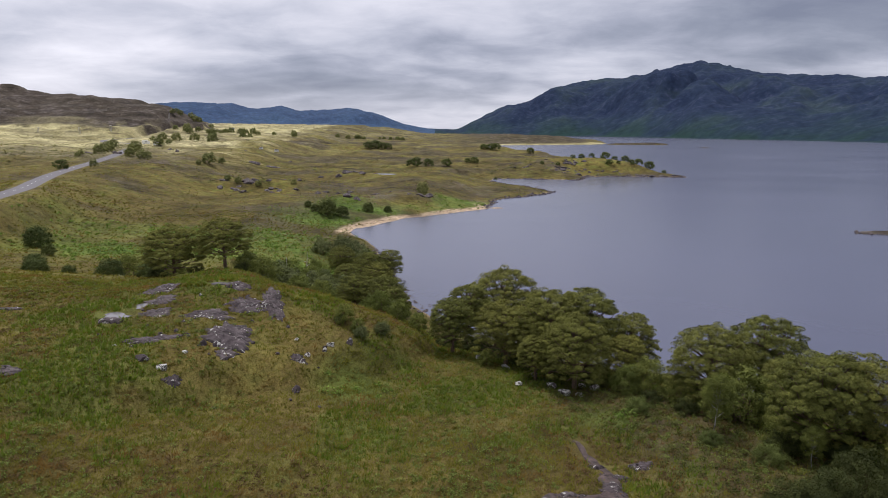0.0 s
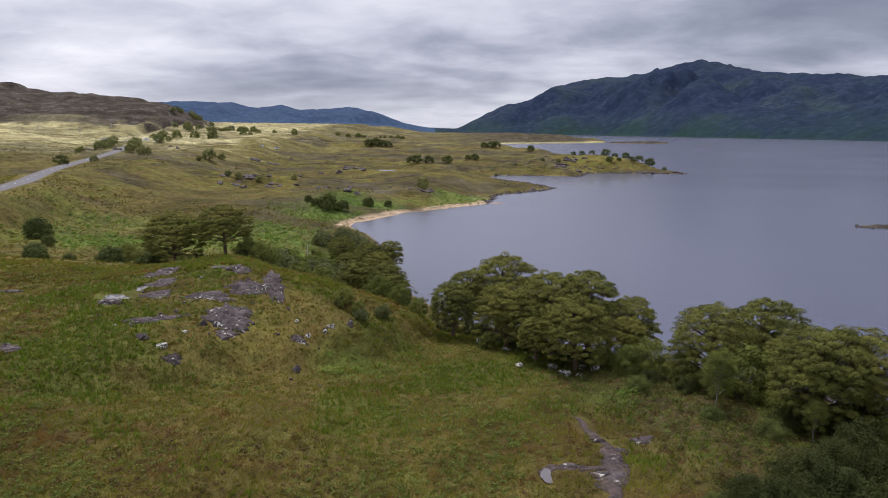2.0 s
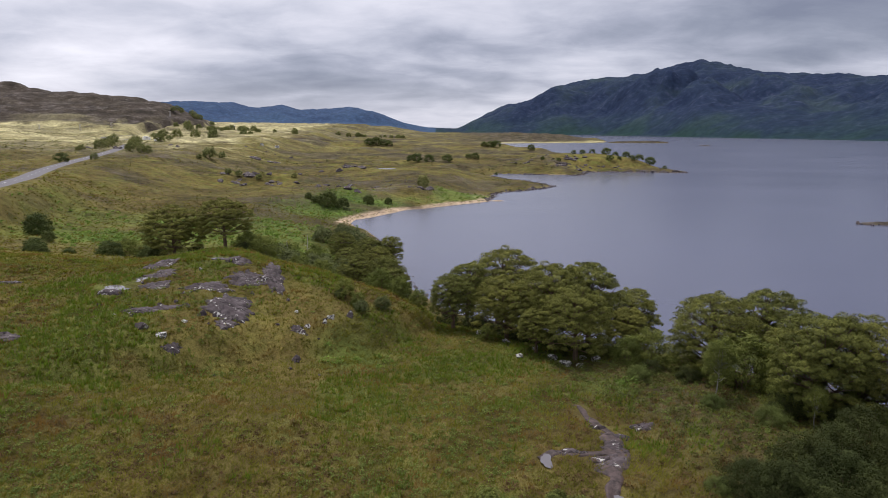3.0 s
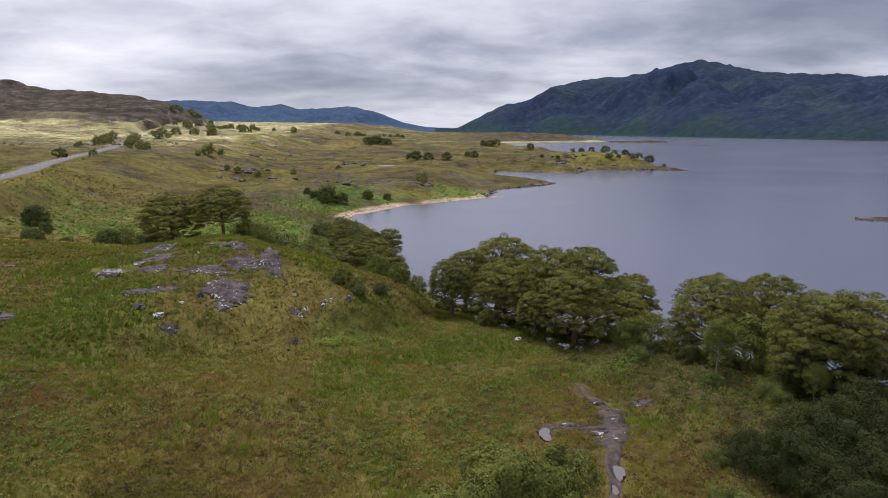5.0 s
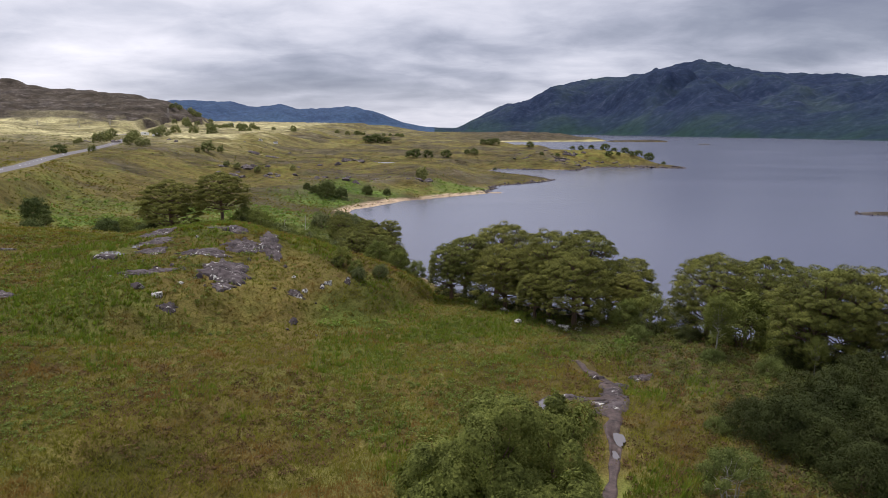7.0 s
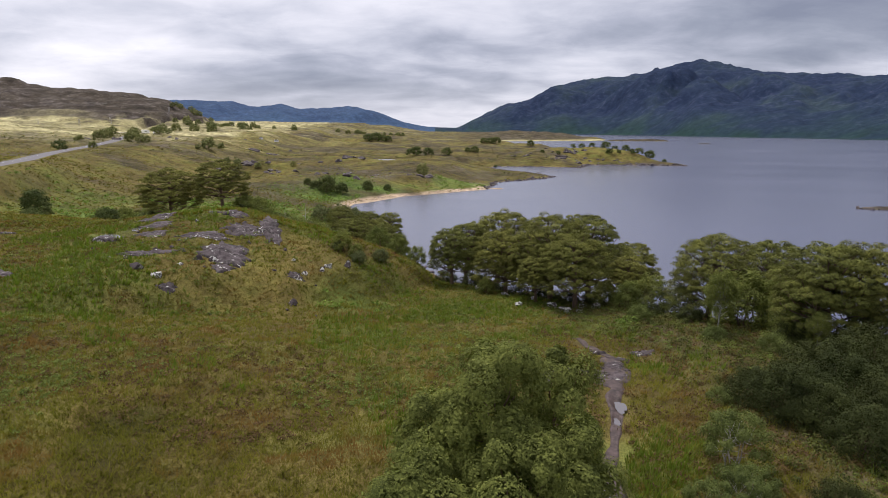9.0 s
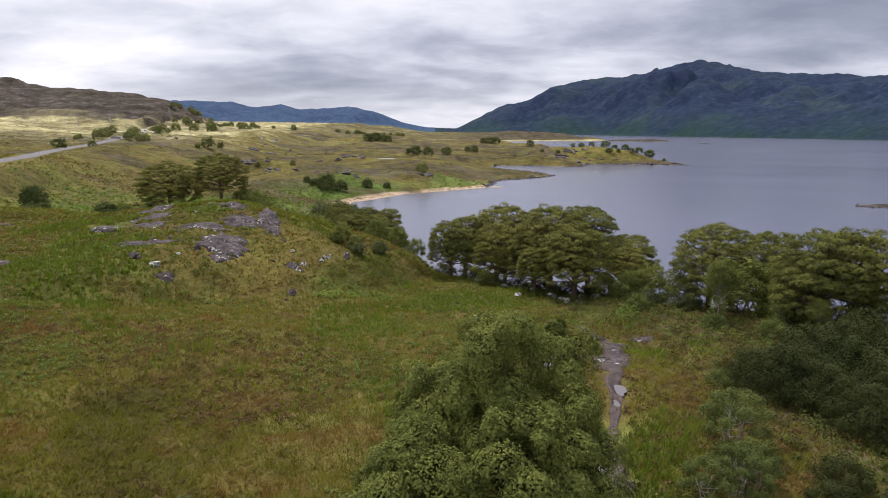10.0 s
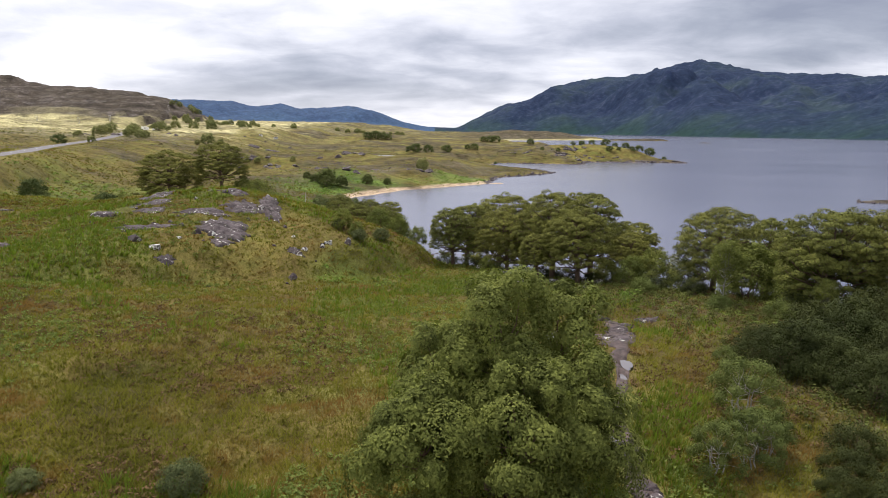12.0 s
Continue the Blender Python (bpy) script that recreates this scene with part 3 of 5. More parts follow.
def make_pine(seed, height=8.0, width=6.5, bare=0.3, pads=90, tufts=200, label="broad-crowned Scots pine with a dark reddish trunk by the loch", pad=(0.054, 0.092), squat=0.58, lobed=0.11):
    """A spreading old pine: a leaning trunk, arching limbs, and a rounded crown of many small pads of needle tufts."""
    rng = np.random.default_rng(seed)
    root = tagged(new("pine_tree"), label, "pine tree")
    lean = rng.normal(size=2) * 0.04 * height
    bole = [(0, 0, -0.5), (lean[0] * .2, lean[1] * .2, height * .25), (lean[0] * .6, lean[1] * .6, height * .55), (lean[0], lean[1], height * .80)]
    pieces = [tube(bole, [height * .036, height * .028, height * .020, height * .007], 9)]
    leaves_c, leaves_n = [], []
    mid = height * (0.36 + 0.5 * bare)
    ph = rng.uniform(0, 6.28, 3)
    for k, p in enumerate(dome(pads, rng)):
        a = math.atan2(p[1], p[0])
        lump = 1 + lobed * (math.sin(3 * a + ph[0] + 3 * p[2]) + 0.7 * math.sin(5 * a + ph[1] - 4 * p[2])) * (0.4 + 0.6 * (1 - abs(p[2])))
        p = p / (np.abs(p) ** 2.5).sum() ** 0.4
        inner = rng.uniform(0.88, 1.0) * lump if k % 4 else rng.uniform(0.3, 0.78)
        squash = (height * 0.95 - mid) if p[2] > 0 else (mid - bare * height) * 3.0
        zc = mid + p[2] * min(inner, 1.03) * squash
        c = np.array([lean[0] * zc / height + p[0] * inner * width / 2, lean[1] * zc / height + p[1] * inner * width / 2, zc])
        zt = float(np.clip(zc / height - 0.20 - 0.1 * rng.random(), bare * 0.8 + 0.06, 0.78))
        start = (lean[0] * zt, lean[1] * zt, height * zt)
        if k % 6 == 1:
            pieces.append(limb_to(start, c - np.array([0, 0, 0.15]), height * .010, height * .003, rng))
        pr = width * rng.uniform(*pad)
        m = int(tufts * rng.uniform(0.7, 1.2))
        q = rng.normal(size=(m, 3))
        q[:, 2] = np.abs(q[:, 2]) * 1.1 - 0.18
        q /= np.linalg.norm(q, axis=1, keepdims=True)
        sprig = rng.normal(size=(9, 3))
        sprig /= np.linalg.norm(sprig, axis=1, keepdims=True)
        bump = 0.78 + 0.34 * np.clip((q @ sprig.T).max(1), 0, 1) ** 3
        leaves_c.append(c + q * (bump * rng.uniform(0.8, 1.0, m))[:, None] * np.array([pr, pr, pr * squat]) + rng.normal(size=(m, 3)) * 0.03)
        leaves_n.append(q + 0.45 * p + np.array([0, 0, 0.25]))
    v, f = joined(pieces)
    part("trunk", mesh_of("pine_trunk", v, f, BARK), root)
    v, f = leaf_cloud(np.concatenate(leaves_c), np.concatenate(leaves_n), 0.076, rng, 0.46, 0.0, 0.5, True)
    part("crown", mesh_of("pine_crown", v, f, NEEDLES, False), root)
    return root


def dome(n, rng):
    """Places spread evenly over a dome of radius 1, from just under its rim to its top."""
    k = np.arange(n) + 0.5
    z = 1 - 1.28 * k / n
    a = k * 2.39996 + rng.random() * 6
    r = np.sqrt(np.maximum(0.0, 1 - z * z))
    return np.stack([r * np.cos(a), r * np.sin(a), z], -1)


def make_leafy(seed, height=6.0, width=5.0, lobes=22, leaves=420, leaf=0.07, stems=3, low=0.15, mat=None, bark=None, name="birch_tree", label="", category="birch tree", hang=0.8, lobe=(0.12, 0.18), crowns=None, belly=0.45, loose=0.16):
    """A many-stemmed broadleaf: stems, limbs, and domed crowns made of lobes of small leaves that hang at their edges."""
    rng = np.random.default_rng(seed)
    root = tagged(new(name), label, category)
    crowns = crowns or [(0.0, 0.0, height, width / 2, 1.0)]
    pieces, leaves_c, leaves_n = [[] for _ in range(stems)], [], []
    tops = []
    for s in range(stems):
        cx, cy, top_z, rad, _ = crowns[s % len(crowns)]
        a = 2 * math.pi * s / stems + rng.random()
        off = 0.3 * rad * (stems > len(crowns))
        top = np.array([cx + off * math.cos(a), cy + off * math.sin(a), top_z * rng.uniform(0.50, 0.60)])
        pieces[s].append(limb_to((0.12 * math.cos(a) * (stems > 1), 0.12 * math.sin(a) * (stems > 1), -0.4), top, height * .018, height * .004, rng, 0.06, 6))
        tops.append(top)
    for ci, (cx, cy, top_z, rad, share) in enumerate(crowns):
        mid = low * height + (top_z - low * height) * belly
        tall = top_z - mid
        for k, p in enumerate(dome(int(lobes * share), rng)):
            q0 = p * rng.uniform(0.72, 1.0)
            c = np.array([cx + q0[0] * rad, cy + q0[1] * rad, mid + q0[2] * (tall if q0[2] > 0 else 2.4 * (mid - low * height * 0.6))])
            pr0 = width * lobe[0]
            s = ci % stems if len(crowns) > 1 else k % stems
            top = tops[s]
            pieces[s].append(limb_to(top * np.clip(c[2] / top[2] * 0.75, 0.2, 0.95), c - 0.2 * pr0 * p, height * .005, height * .0012, rng))
            pr = width * rng.uniform(*lobe)
            m = int(leaves * rng.uniform(0.7, 1.25))
            q = rng.normal(size=(m, 3))
            q[:, 2] = np.abs(q[:, 2]) - 0.12
            q /= np.linalg.norm(q, axis=1, keepdims=True)
            sprig = rng.normal(size=(22, 3))
            sprig /= np.linalg.norm(sprig, axis=1, keepdims=True)
            near_sprig = q @ sprig.T
            bump = rng.uniform(0.62, 1.12, 22)[near_sprig.argmax(1)] - 0.9 * (1 - np.clip(near_sprig.max(1), 0, 1))
            stretch = rng.uniform(0.75, 1.3, 3)
            strand = rng.uniform(0, 2 * math.pi, 16)[rng.integers(16, size=m)] + rng.normal(size=m) * 0.10
            skirt = rng.random(m) < 0.34
            fall = rng.random(m) ** 1.3
            rim = rng.uniform(0.72, 1.0, m) * (1 - 0.25 * fall)
            side = np.stack([np.cos(strand) * rim, np.sin(strand) * rim, 0.15 - hang * fall], -1)
            q = np.where(skirt[:, None], side, q * (bump * rng.uniform(0.82, 1.0, m))[:, None])
            leaves_c.append(c + q * pr * stretch + rng.normal(size=(m, 3)) * loose * pr)
            leaves_n.append(q * np.array([1, 1, 0.6]) + 0.25 * p + np.where(skirt, 0.12, 0.35)[:, None] * np.array([0, 0, 1]))
    for s in range(stems):
        v, f = joined(pieces[s])
        part("trunk" if stems == 1 else "stem", mesh_of(name + "_stem", v, f, bark or PALE_BARK), root)
    v, f = leaf_cloud(np.concatenate(leaves_c), np.concatenate(leaves_n), leaf, rng, 0.62, 0.35, 0.4, True)
    part("crown", mesh_of(name + "_crown", v, f, mat or LEAVES, False), root)
    return root


def plant(ob, x, y, turn=0.0, scale=1.0, dz=-0.05, z=None):
    ob.matrix_basis = Matrix.LocRotScale((x, y, (ground_at(x, y) if z is None else z) + dz), Euler((0, 0, radians(turn))), (scale, scale, scale))
    return ob


def again(ob, x, y, turn=0.0, scale=1.0, dz=-0.05):
    c = copy_thing(ob, Matrix.Identity(4))
    return plant(c, x, y, turn, scale, dz)


# ---- pools, path and road ----
def build_pool(x, y, rx, ry, z, seed, label):
    rng = np.random.default_rng(seed)
    k = 40
    a = np.linspace(0, 2 * math.pi, k, endpoint=False)
    r = 0.80 + 0.16 * np.sin(2 * a + rng.random() * 6) + 0.12 * np.sin(3 * a + rng.random() * 6) + 0.05 * np.sin(7 * a + rng.random() * 6)
    verts = np.concatenate([[[x, y, z]], np.stack([x + rx * r * np.cos(a), y + ry * r * np.sin(a), np.full(k, z)], -1)])
    faces = [(0, 1 + i, 1 + (i + 1) % k) for i in range(k)]
    tagged(new("pool", mesh_of("pool", verts, faces, POOL)), label, "pool", "moorland pools", "structure")


for i, (x, y, rx, ry, z) in enumerate(POOLS):
    build_pool(x, y, rx, ry, z, i, "shallow bog pool, sky reflection put into its grey colour" if rx > 3 else "rain-filled hollow, sky reflection put into its pale colour")


def ribbon(line, widths, lift, step, cols=7, ragged=0.0, edge_drop=0.1, seed=0):
    """A strip laid on the ground along a smooth line."""
    pts, wid = np.array(line, float), np.array(widths, float)
    u = np.concatenate([[0], np.cumsum(np.hypot(*np.diff(pts, axis=0).T))])
    s = np.arange(0, u[-1], step)
    def smooth(v):
        raw = np.interp(s, u, v)
        k = max(3, int(np.diff(u).mean() * 0.6 / step) | 1)
        pad = np.concatenate([np.full(k // 2, raw[0]), raw, np.full(k // 2, raw[-1])])
        return np.convolve(pad, np.ones(k) / k, "valid")
    x, y, w = smooth(pts[:, 0]), smooth(pts[:, 1]), np.interp(s, u, wid)
    tx, ty = np.gradient(x), np.gradient(y)
    L = np.hypot(tx, ty)
    nx, ny = -ty / L, tx / L
    c = np.linspace(-1, 1, cols)
    wl = w * (1 + ragged * soft_noise(s, 0 * s, 0.9, seed)) / 2
    wr = w * (1 + ragged * soft_noise(s, 0 * s + 40, 0.9, seed)) / 2
    off = np.where(c[None] < 0, c[None] * wl[:, None], c[None] * wr[:, None])
    X, Y = x[:, None] + nx[:, None] * off, y[:, None] + ny[:, None] * off
    Z = land(X, Y) + lift - edge_drop * (np.abs(c)[None] > 0.99)
    n = len(s)
    i = np.arange((n - 1) * cols).reshape(-1, cols)[:, :-1]
    faces = np.stack([i, i + cols, i + cols + 1, i + 1], -1).reshape(-1, 4)[:, ::-1]
    return np.stack([X, Y, Z], -1).reshape(-1, 3), faces, (x, y, nx, ny)


v, f, _ = ribbon(PATH_LINE, PATH_WIDE, 0.07, 0.12, 9, 0.85, 0.2, 3)
v[:, 2] += 0.03 * rough_noise(v[:, 0], v[:, 1], 0.8, 3, 71)
tagged(new("path", mesh_of("path", v, f, PEAT)), "worn peaty footpath over wet purple-grey bedrock", "path", kind="structure")
v, f, _ = ribbon(SIDE_LINE, SIDE_WIDE, 0.07, 0.2, 7, 0.6, 0.2, 4)
tagged(new("path", mesh_of("side_path", v, f, PEAT)), "narrow side strip of bare wet bedrock", "path", kind="structure")

v, f, (rx_, ry_, rnx, rny) = ribbon(ROAD, [5.6] * len(ROAD), 0.12, 2.0, 5, 0.0, 0.12, 5)
tagged(new("road", mesh_of("road", v, f, ASPHALT)), "narrow two-lane grey asphalt road with dashed centre line", "road", kind="structure")
dash_v, dash_f = [], []
for i in range(0, len(rx_) - 2, 4):
    for o in (-0.08, 0.08):
        for j in (0, 1):
            dash_v.append((rx_[i + j] + rnx[i + j] * o, ry_[i + j] + rny[i + j] * o))
    n = len(dash_v) - 4
    dash_f.append((n, n + 1, n + 3, n + 2)[::-1])
dash_v = np.array(dash_v)
dash_v = np.column_stack([dash_v, land(dash_v[:, 0], dash_v[:, 1]) + 0.15])
tagged(new("road_marking", mesh_of("road_marking", dash_v, dash_f, PAINT, False)), "dashed white centre line of the road", "road marking", kind="structure")


# ---- rocks ----
def rock_mesh(seed, flat=0.6, detail=3, cuts=5, stone=None):
    """A weathered boulder: a lumpy ball with a few planes struck off."""
    rng = np.random.default_rng(seed)
    bm = bmesh.new()
    bmesh.ops.create_icosphere(bm, subdivisions=detail, radius=1.0)
    planes = [(Vector(rng.normal(size=3)).normalized(), rng.uniform(0.42, 0.78)) for _ in range(cuts)]
    off = Vector(rng.uniform(-50, 50, 3))
    for vert in bm.verts:
        p = vert.co.copy()
        p *= 1 + 0.42 * noise.noise(p * 1.2 + off) + 0.13 * noise.noise(p * 2.9 + off) + 0.06 * noise.noise(p * 7 + off)
        for nrm, dd in planes:
            over = p.dot(nrm) - dd
            if over > 0:
                p -= nrm * over * 0.97
        p.z *= flat
        vert.co = p
    for fc in bm.faces:
        fc.smooth = False
    me = bpy.data.meshes.new("rock")
    bm.to_mesh(me)
    bm.free()
    me.materials.append(stone or ROCK)
    return me


ROCKS = [rock_mesh(100 + i, 0.75, 3, 11) for i in range(5)]
PALE_ROCKS = [rock_mesh(120 + i, 0.75, 2, 9, PALE_ROCK) for i in range(4)]


def set_rock(me, x, y, wide, deep, high, turn, label, sink=0.68, name="boulder", group="rocks of the knoll"):
    ob = new(name, me)
    hx, hy = ground_at(x + 0.8, y) - ground_at(x - 0.8, y), ground_at(x, y + 0.8) - ground_at(x, y - 0.8)
    tilt = Vector((-hx / 1.6, -hy / 1.6, 1)).normalized().to_track_quat("Z", "Y").to_matrix()
    ob.matrix_basis = Matrix.LocRotScale((x, y, ground_at(x, y) + high * (0.5 - sink)), (tilt @ Euler((0, 0, radians(turn))).to_matrix()).to_euler(), (wide / 2, deep / 2, high / 2 / 0.75))
    return tagged(ob, label, "rock", group)


def bedrock(x, y, wide, deep, turn, lift, seed, label, group):
    """A worn face of bedrock that comes through the turf: domed, cracked, ragged at its edge."""
    rng2 = np.random.default_rng(seed)
    rings, sides = 22, 96
    r = np.concatenate([[0.02], np.linspace(0.12, 1.0, rings - 1)])[:, None]
    a = np.linspace(0, 2 * math.pi, sides, endpoint=False)[None]
    ph = rng2.uniform(0, 6.28, 4)
    out = 1 + 0.16 * np.sin(2 * a + ph[0]) + 0.13 * np.sin(3 * a + ph[1]) + 0.10 * np.sin(7 * a + ph[2]) + 0.08 * np.sin(11 * a + ph[3]) + 0.07 * np.sin(19 * a + ph[0]) + 0.05 * np.sin(29 * a + ph[1])
    lx, ly = r * out * np.cos(a) * wide / 2, r * out * np.sin(a) * deep / 2
    t = radians(turn)
    X, Y = x + lx * math.cos(t) - ly * math.sin(t), y + lx * math.sin(t) + ly * math.cos(t)
    steps = np.abs(soft_noise(X, Y, 0.9, seed)) ** 0.5
    Z = land(X, Y) + lift * (1 - r ** 3) + 0.16 * (steps - 0.5) * (1 - r ** 4) + 0.05 * rough_noise(X, Y, 0.3, 2, seed + 3) - 0.14 * (r > 0.95) + 0.02
    Z = Z - 0.16 * np.exp(-(rough_noise(X * 0.6 + Y * 0.5, Y - X * 0.5, 1.5, 3, seed + 7) / 0.045) ** 2)
    verts = np.stack([X, Y, Z], -1).reshape(-1, 3)
    faces = [(i * sides + k, i * sides + (k + 1) % sides, (i + 1) * sides + (k + 1) % sides, (i + 1) * sides + k) for i in range(rings - 1) for k in range(sides)]
    faces.append(faces[0])
    me = mesh_of("bedrock", verts, faces[:-1], ROCK)
    return tagged(new("rock_slab", me), label, "rock", group)


for i, (x, y, w, dp, turn, lift) in enumerate(KNOLL_ROCK):
    bedrock(x, y, w, dp, turn, 0.6 * lift, 300 + i, "smooth purple-grey bedrock slab bare among the grass", "bedrock of the knoll")
for i, (x, y, w, dp, turn, lift) in enumerate(PATH_ROCK):
    bedrock(x, y, w, dp, turn, lift, 330 + i, "flat wet bedrock slab along the footpath", "slabs of the footpath")
for i, (x, y, w, dp, h, turn) in enumerate([
        (-25.0, 45.6, 1.5, 1.5, 1.6, 20), (-23.1, 45.0, 1.3, 1.1, 1.2, 50), (-21.6, 49.2, 1.0, 0.9, 0.9, 0), (-20.5, 49.6, 1.2, 0.9, 0.9, 30), (-19.3, 48.0, 1.0, 0.9, 0.7, 80), (-22.4, 47.6, 0.8, 0.7, 0.6, 10),
        (-13.4, 47.6, 1.4, 1.0, 1.0, 40), (-13.2, 51.4, 0.9, 0.7, 0.6, 5), (-15.6, 50.4, 0.8, 0.5, 0.5, 0), (-11.6, 53.6, 0.9, 1.0, 1.6, 25), (-10.1, 54.8, 0.9, 1.0, 1.4, 60), (-14.6, 53.2, 0.6, 0.5, 0.5, 0), (-26.8, 47.6, 0.9, 0.6, 0.6, 70),
        (-28.2, 47.4, 0.7, 0.6, 0.5, 0), (-24.6, 52.6, 0.6, 0.5, 0.5, 30), (-11.9, 52.6, 0.6, 0.6, 0.9, 10)]):
    set_rock((PALE_ROCKS if i % 2 else ROCKS)[i % 4], x, y, w, dp, h, turn, "lichen-spotted sandstone boulder on the grassy knoll", 0.56)
for i, (x, y, w, dp, h, turn) in enumerate([(9.5, 50.0, 1.5, 1.0, 0.8, 0), (10.6, 49.6, 1.3, 0.9, 0.6, 40), (5.8, 52.0, 0.9, 0.7, 0.6, 10), (12.2, 50.8, 1.7, 1.1, 0.9, 70), (8.6, 51.6, 1.2, 0.9, 0.8, 20), (11.4, 52.2, 1.4, 1.0, 0.8, 90), (2.6, 60.0, 1.2, 0.9, 0.8, 0), (5.0, 58.0, 1.2, 1.0, 0.8, 30), (7.4, 54.6, 1.0, 0.8, 0.7, 60)]):
    set_rock(PALE_ROCKS[i % 4], x, y, w, dp, h, turn, "pale lichen-white boulder under the pines", 0.3, group="boulders under the pines")
rng = np.random.default_rng(79)
for cx, cy, n, wx, wy, size in [(72, 374, 6, 8, 1.0, 5.0), (96, 402, 7, 9, 1.5, 5.0), (122, 404, 9, 9, 1.5, 5.5), (142, 403, 8, 6, 2.0, 5.0), (38, 288, 8, 7, 2.0, 3.4), (46, 299, 6, 2.5, 4.0, 3.0), (66, 412, 6, 9, 4, 5.0), (92, 424, 7, 10, 5, 5.0), (44, 412, 4, 6, 3, 5.0)]:
    for _ in range(n):
        w = size * rng.uniform(0.6, 1.5)
        x, y = cx + rng.normal() * wx, cy + rng.normal() * wy
        if inland(np.array([x]), np.array([y]))[0] > -1.0:
            set_rock(ROCKS[rng.integers(5)], x, y, w, w * 0.6, w * rng.uniform(0.28, 0.42), rng.uniform(-20, 20), "low dark rock ledge at the water's edge", 0.4, "rock_ledge", "rock ledges of the point")
rng = np.random.default_rng(78)
for i in range(26):
    x, y = rng.uniform(-33, -9), rng.uniform(43, 60)
    w = rng.uniform(0.25, 0.6)
    set_rock(ROCKS[i % 5], x, y, w, w * 0.8, w * 0.8, rng.uniform(0, 360), "small lichen-white stone lying in the grass", 0.4, "stone", "small stones of the knoll")
rng = np.random.default_rng(77)
for cx, cy, spread, count, size in [(-76, 254, 4, 6, 3.6), (-88, 262, 6, 7, 3.4), (-40, 223, 3, 4, 2.6), (-42, 245, 4, 4, 2.6), (-31, 249, 4, 4, 2.4), (-14, 238, 2.5, 5, 2.6), (-52, 320, 6, 5, 5.0), (-94, 256, 6, 5, 3.0),
                                    (-137, 447, 8, 5, 5.5), (-184, 408, 7, 4, 4.5), (-110, 380, 10, 4, 5.0), (-75, 314, 7, 4, 3.5), (62, 402, 7, 8, 3.5), (86, 416, 9, 10, 4.0), (100, 414, 8, 9, 3.5), (40, 430, 10, 6, 4.0), (118, 410, 7, 8, 3.0), (132, 408, 5, 7, 2.5), (74, 424, 10, 8, 4.5), (-200, 348, 8, 4, 4.5)]:
    for _ in range(count):
        x, y = cx + rng.normal() * spread * 1.3, cy + rng.normal() * spread * 0.5
        sz = size * rng.uniform(0.8, 1.8) * (0.55 if cy > 395 else 1.0)
        set_rock(ROCKS[rng.integers(5)], x, y, sz, sz * 0.8, sz * rng.uniform(0.30, 0.5), rng.uniform(0, 360), "grey weathered crag rock on the open moor", 0.45, group="crag rocks on the moor")


def scatter_stones(name, places, sizes, label, seed):
    """Many small stones in one mesh."""
    base = [rock_mesh(seed + i, 0.6, 1, 3) for i in range(3)]
    rng2 = np.random.default_rng(seed)
    pieces = []
    for (x, y, z), sz in zip(places, sizes):
        me = base[rng2.integers(3)]
        co = np.array([tuple(q.co) for q in me.vertices])
        a = rng2.uniform(0, 6.28)
        co = co * sz / 2 * rng2.uniform(0.7, 1.3, 3)
        co = np.column_stack([co[:, 0] * math.cos(a) - co[:, 1] * math.sin(a), co[:, 0] * math.sin(a) + co[:, 1] * math.cos(a), co[:, 2]]) + (x, y, z)
        pieces.append((co, [tuple(p.vertices) for p in me.polygons]))
    v, f = joined(pieces)
    for me in base:
        bpy.data.meshes.remove(me)
    return tagged(new(name, mesh_of(name, v, f, ROCK, False)), label, "stones", kind="stuff")


def along_shore(first, last, count, spread, seed, lo=0.4, hi=1.6):
    rng2 = np.random.default_rng(seed)
    pts = np.array(SHORE[first:last + 1], float)
    u = np.concatenate([[0], np.cumsum(np.hypot(*np.diff(pts, axis=0).T))])
    s = rng2.uniform(0, u[-1], count)
    x = np.interp(s, u, pts[:, 0]) + rng2.normal(size=count) * spread
    y = np.interp(s, u, pts[:, 1]) + rng2.normal(size=count) * spread
    z = np.maximum(land(x, y), -0.15)
    keep = np.abs(inland(x, y)) < spread * 1.5
    return np.column_stack([x, y, z])[keep], rng2.uniform(lo, hi, count)[keep]


p, q = along_shore(4, 11, 420, 1.6, 5, 0.3, 1.1)
scatter_stones("shore_stones", p, q, "dark wet boulders along the loch's edge", 200)
p, q = along_shore(10, 13, 160, 1.0, 6, 0.4, 1.3)
scatter_stones("shore_stones", p, q, "black wet rocks breaking the shallows", 210)
p, q = along_shore(13, 21, 420, 2.2, 7, 0.15, 0.5)
scatter_stones("beach_stones", p, q, "pale pebbles on a narrow sandy beach", 220)
p, q = along_shore(20, 27, 300, 1.3, 8, 0.6, 2.2)
scatter_stones("shore_stones", p, q, "lichened boulders along a low rocky spit", 230)
p, q = along_shore(28, 35, 320, 1.3, 9, 0.8, 2.6)
scatter_stones("shore_stones", p, q, "dark rock ledges round a wooded point", 240)

rng = np.random.default_rng(12)
p = np.column_stack([131 + rng.normal(size=60) * 6, 181 + rng.normal(size=60) * 1.4, np.full(60, 0.15)])
scatter_stones("islet_stones", p, rng.uniform(0.6, 2.0, 60), "dark low rocks of a small islet", 250)

# ---- trees and bushes ----
pines = [make_pine(s, 8.6, w, b, n, tf) for s, w, b, n, tf in ((3, 6.4, 0.23, 270, 175), (8, 5.8, 0.27, 250, 175), (14, 7.0, 0.20, 290, 175), (21, 5.4, 0.29, 240, 175))]
used = set()


